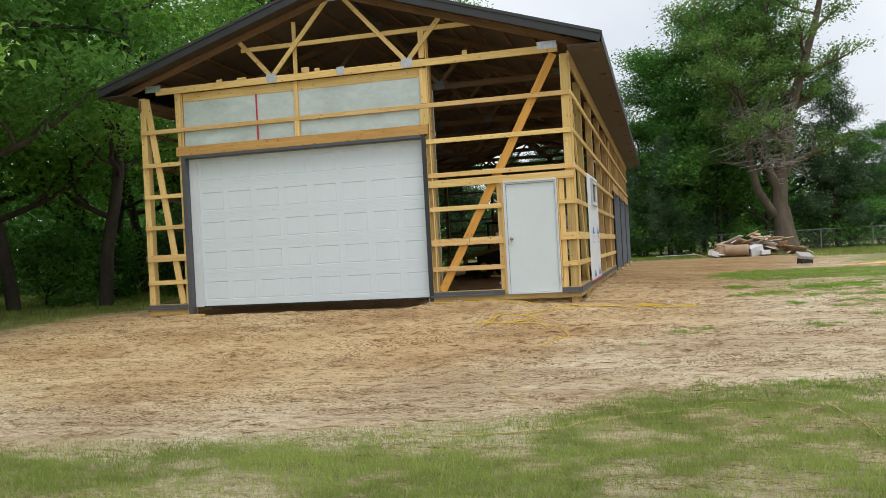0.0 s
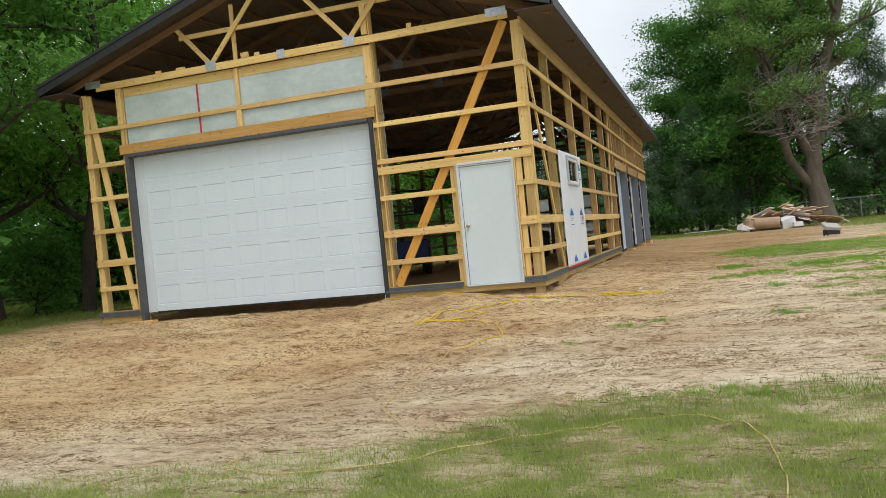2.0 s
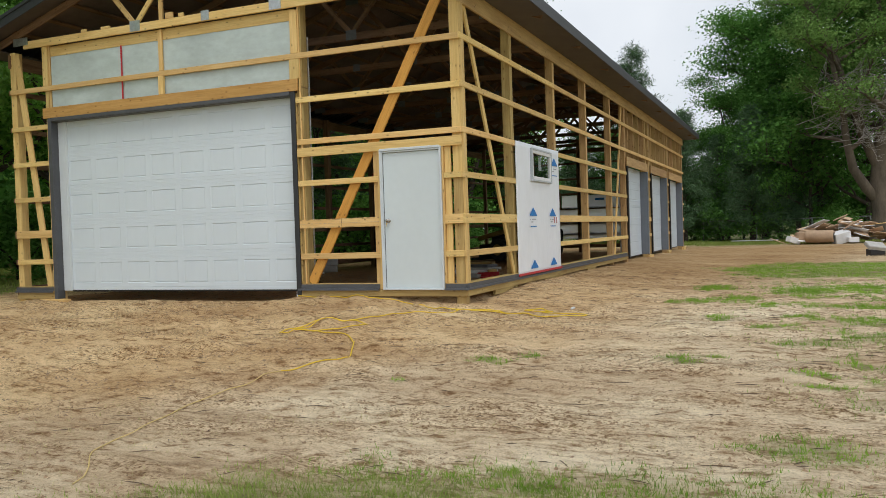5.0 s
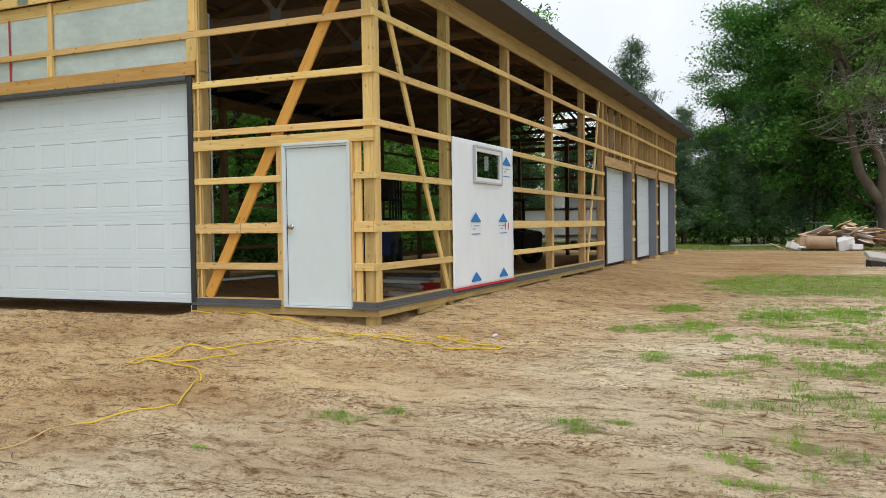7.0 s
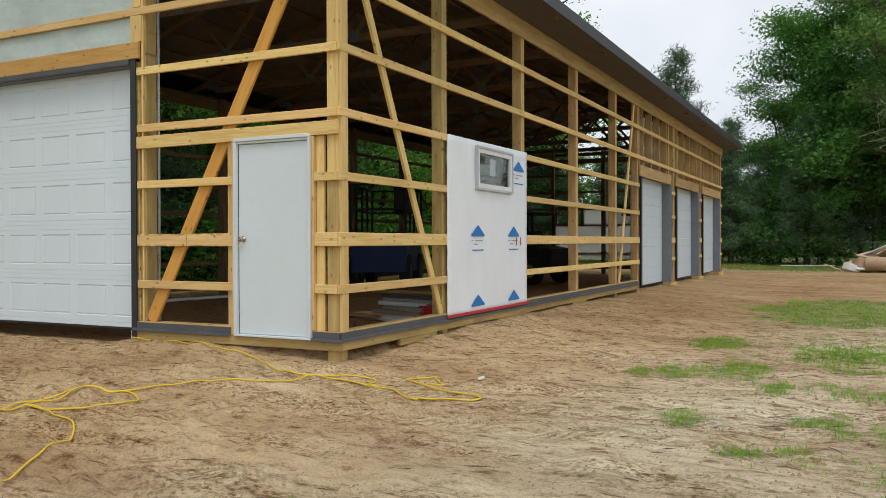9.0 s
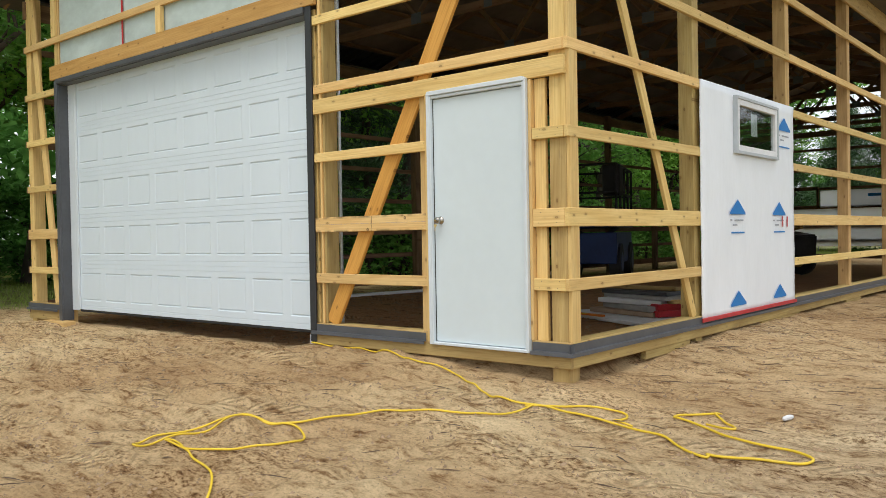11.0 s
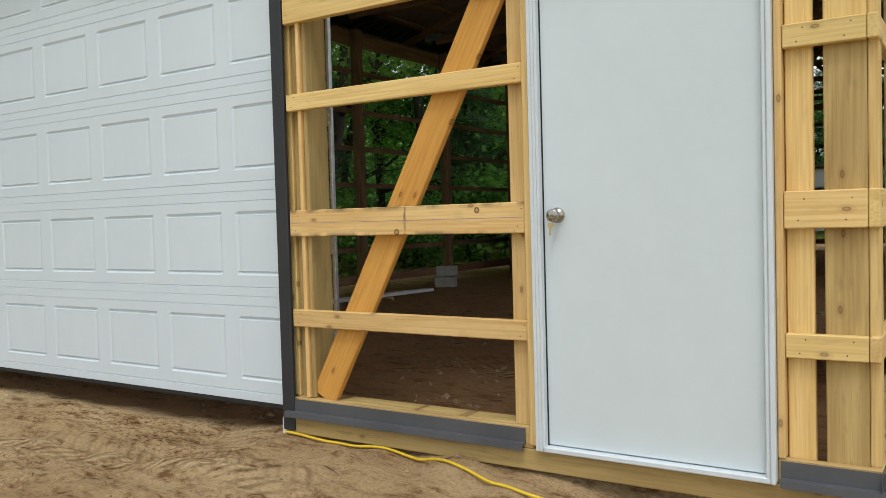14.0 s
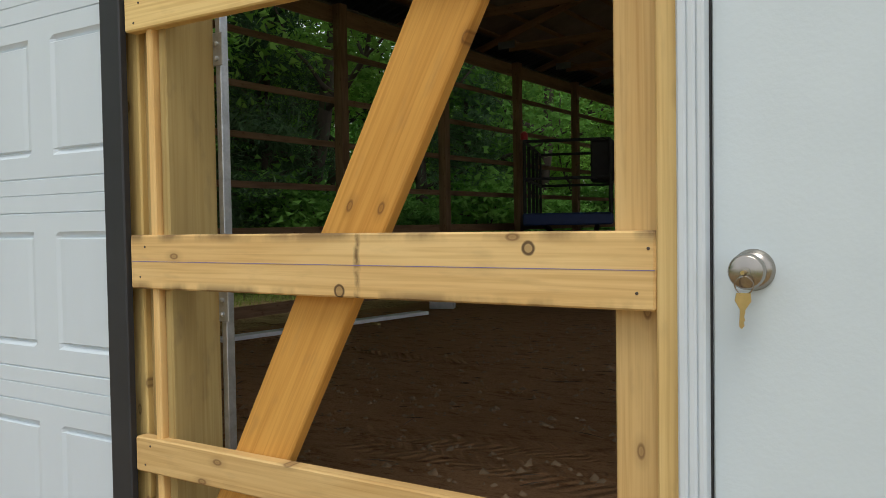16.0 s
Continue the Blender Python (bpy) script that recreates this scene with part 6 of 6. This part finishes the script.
def tree_thing(name, wood, crown, label, at=(0, 0, 0), group="trees behind the barn"):
    t = thing(name, at, label, "tree", group)
    place("trunk", wood, WORLD[t], t)
    place("crown", crown, WORLD[t], t)
    return t


def pine_parts(seed, height, radius):
    """A conifer: straight trunk, drooping whorls, needle tufts along each branch."""
    r = random.Random(seed)
    paths = [([Vector((0.02 * math.sin(i), 0, height * i / 8 - 0.2)) for i in range(9)], [0.24 * (1 - i / 8.6) for i in range(9)])]
    tips, z = [], height * 0.1
    while z < height * 0.98:
        f = 1 - z / height
        for k in range(6):
            a = r.uniform(0, 6.28)
            l = radius * (f ** 0.75) * r.uniform(0.65, 1.15) + 0.25
            pts = [Vector((math.cos(a) * l * q, math.sin(a) * l * q, z + l * (0.28 * q - 0.12 * q * q + 0.1 * r.random()))) for q in (0, 0.35, 0.7, 1.0)]
            paths.append((pts, [0.035 * f + 0.012, 0.03 * f + 0.01, 0.015, 0.006]))
            n = max(3, int(l * 4))
            tips += [pts[0].lerp(pts[3], 0.25 + 0.75 * (q + 1) / n) for q in range(n)]
        z += height * 0.035
    tips.append(Vector((0, 0, height)))
    return paths, tips


KINDS = []
for seed, h, mat, sz in ((11, 13, LEAF, 0.26), (12, 15, LEAFDARK, 0.28), (13, 11, LEAF, 0.24), (14, 14, LEAFDARK, 0.26)):
    paths, tips = grow(seed, h, 0.2, 12, 0.36, 0.0, 0.18, 5, 2)
    KINDS.append((wood_mesh("trunk", paths, BARK, 0.02), leaf_mesh("crown", tips, 66, 1.15, sz * 0.7, mat, seed), "tall leafy tree with a dark trunk"))
BACK_KINDS = []
for seed, h, sz in ((15, 13, 0.15), (16, 14, 0.14)):
    paths, tips = grow(seed, h, 0.17, 13, 0.34, 0.0, 0.12, 5, 2)
    BACK_KINDS.append((wood_mesh("trunk", paths, BARK, 0.02), leaf_mesh("crown", tips, 80, 1.1, sz * 1.15, LEAFDEEP, seed), "tall dark green leafy tree behind the fence"))
PINES = []
for seed, h, rad in ((21, 12, 2.9), (22, 10, 2.6), (23, 14, 3.8)):
    paths, tips = pine_parts(seed, h, rad)
    PINES.append((wood_mesh("trunk", paths, BARK, 0.0), leaf_mesh("crown", tips, 26, 0.55, 0.34, NEEDLE, seed, 0.7, 0.13, 0.3), "dark green pine with drooping needled branches"))
BUSHES = []
for seed, mat in ((31, LEAFDARK), (32, LEAFDEEP)):
    paths, tips = grow(seed, 2.2, 0.05, 9, 0.65, 0.0, 0.05, 4, 1)
    BUSHES.append((wood_mesh("stems", paths, BARK), leaf_mesh("leaves", tips, 90, 0.8, 0.15, mat, seed), "dense green shrub at the wood's edge"))


def plant(kinds, name, spots, group, low, high):
    r = random.Random(len(name) + len(spots))
    protos = [None] * len(kinds)
    for i, (x, y) in enumerate(spots):
        k = r.randrange(len(kinds))
        s, a = r.uniform(low, high), r.uniform(0, 360)
        m = pose(x, y, float(land(x, y)) - 0.05, 0, 0, a) @ Matrix.Scale(s, 4)
        if protos[k] is None:
            t = tree_thing(name, kinds[k][0], kinds[k][1], kinds[k][2], (0, 0, 0), group)
            t.matrix_basis = m
            protos[k] = t
        else:
            c = copy_thing(protos[k], Matrix())
            c.matrix_basis = m


r = random.Random(77)
left_wood = [(-13.5 - 3.6 * row + r.uniform(-1.3, 1.3), y + r.uniform(-1.4, 1.4)) for row in range(3) for y in range(-6, 44, 6)]
back_wood = [(x + r.uniform(-1.2, 1.2), 43 + 4.5 * row + r.uniform(-1.6, 1.6)) for row in range(2) for x in (3.6, 5.9, 8.0)]
left_back = [(x + r.uniform(-1.5, 1.5), 44 + 6 * row + r.uniform(-1.6, 1.6)) for row in range(2) for x in (-26, -21, -16)]
plant(KINDS, "leafy_tree", left_wood + left_back, "trees behind the barn", 0.85, 1.25)
plant(BACK_KINDS, "tall_tree", back_wood, "tall trees behind the fence", 1.05, 1.25)
plant(BACK_KINDS, "dark_tree", [(1.3, 43.0), (2.8, 42.5), (4.3, 44.0), (6.0, 42.0)], "dark trees behind the fence", 0.66, 0.8)
plant(BACK_KINDS, "young_tree", [(x + r.uniform(-1, 1), 41.5 + r.uniform(0, 6)) for x in (-12, -9, -6.5, -4, -2, 0, 1.5, 11, 15, 18, 22, 26, 30)], "young trees along the fence", 0.42, 0.55)
plant(PINES[:2], "pine_tree", [(-1.0, 40), (0.8, 42), (-2.8, 43), (2.8, 40.5), (4.3, 42), (-7.5, 40), (-10.5, 38), (-13.5, 20), (-14, 12), (-3.6, 36), (17, 44), (20, 41), (23.5, 43)], "pines behind the barn", 0.62, 0.8)
plant(PINES[2:], "tall_pine", [(-4.3, 42.0), (13.3, 42.0)], "tall pines behind the barn", 0.86, 0.9)
plant(BUSHES, "shrub", [(x + r.uniform(-1, 1), 41.5 + r.uniform(-0.8, 1.5)) for x in range(-8, 34, 2)] + [(-12 + r.uniform(-1.5, 0.5), y) for y in range(12, 40, 3)] + [(-18.5 + r.uniform(-2, 2), y + r.uniform(-1, 1)) for y in range(-8, 40, 3)] + [(-23 + r.uniform(-2, 2), y) for y in range(-10, 40, 4)] + [(7.3, 36)], "shrubs along the fence", 0.6, 1.4)

# the big tree: three leaning stems from one base, thin dusty crown, dead twigs on one side
STEMS = [
    (45, 0.6, 7, 12, [(0, 0, -0.2), (-0.1, 0, 1.2), (-0.25, 0, 2.8), (-0.1, 0.1, 5.0), (0.4, 0.2, 7.5), (1.3, 0.1, 10.5), (2.3, 0.3, 13.5), (3.0, 0.2, 16.5)]),
    (46, 0.3, 8, 10, [(-0.2, 0, 3.6), (-0.9, -0.1, 5.2), (-1.5, -0.3, 7.0), (-2.2, -0.2, 9.5), (-3.4, 0, 12.5), (-4.6, 0.3, 15.6)]),
    (47, 0.31, 7, 10, [(-0.2, 0.0, 1.9), (-0.9, -0.2, 2.7), (-1.5, -0.5, 3.7), (-1.8, -0.6, 5.2), (-2.0, -0.7, 7.2), (-2.5, -0.9, 9.6), (-3.4, -1.0, 12.6)]),
    (48, 0.3, 7, 8, [(0.1, 0.1, 4.4), (0.7, 0.5, 6.5), (0.5, 1.0, 9.0), (0.1, 1.4, 12.0), (-0.3, 1.8, 15.5)])]
paths, tips = [], []
for seed, rad, twig, size, stem in STEMS:
    a, b = grow(seed, size, rad, 12, 0.36, 0, 0.42, 6, 2, stem)
    paths += a
    tips += b
flare = [([Vector((0, 0, -0.2)), Vector((0, 0, 0.3)), Vector((-0.05, 0, 1.2)), Vector((-0.12, 0, 2.6))], [0.95, 0.78, 0.6, 0.42])]
big = thing("big_tree", (9.35, 36.7, 0), "large old tree with forked pale trunk and thin dusty crown", "tree")
place("trunk", wood_mesh("trunk", flare + paths, PALEBARK, 0.0), WORLD[big], big)
place("crown", leaf_mesh("crown", tips, 30, 0.8, 0.15, LEAFDUSTY, 44), WORLD[big], big, "thin dusty green leaves")
for k in range(14):
    q, _ = grow(60 + k, 3.4, 0.05, 8, 0.5, 0.0, 0.15, 5, 2)
    rot = pose(-2.0 - 0.4 * (k % 6), -1.4 + 0.05 * k, 4.8 + 0.27 * k, r.uniform(60, 100), 0, r.uniform(60, 120))
    dp = [([rot @ v for v in pts], [max(0.32 * w, 0.009) for w in rad]) for pts, rad in q]
    place("dead_branch", wood_mesh("dead_branch", dp, DEADWOOD), WORLD[big], big, "bare grey dead twigs")

# far woods: a deep belt of foliage beyond the single trees
g = np.random.default_rng(5)
cx = np.concatenate([g.uniform(-60, 75, 1500), g.uniform(-48, -30, 1800)])
cy = np.concatenate([g.uniform(62, 74, 1500), g.uniform(-30, 70, 1800)])
cz = g.uniform(0.02, 1, 3300) * (9 + 3 * ripple(cx, cy, 14, 8))
cz[:1500] *= np.where(cx[:1500] > -30, 0.6, 1.0)
far = leaf_mesh("far_woods", list(zip(cx, cy, cz)), 26, 3.2, 0.7, LEAFDEEP, 6)
tagged(new("far_woods", far), "distant belt of dark green woods", "woods", kind="stuff")
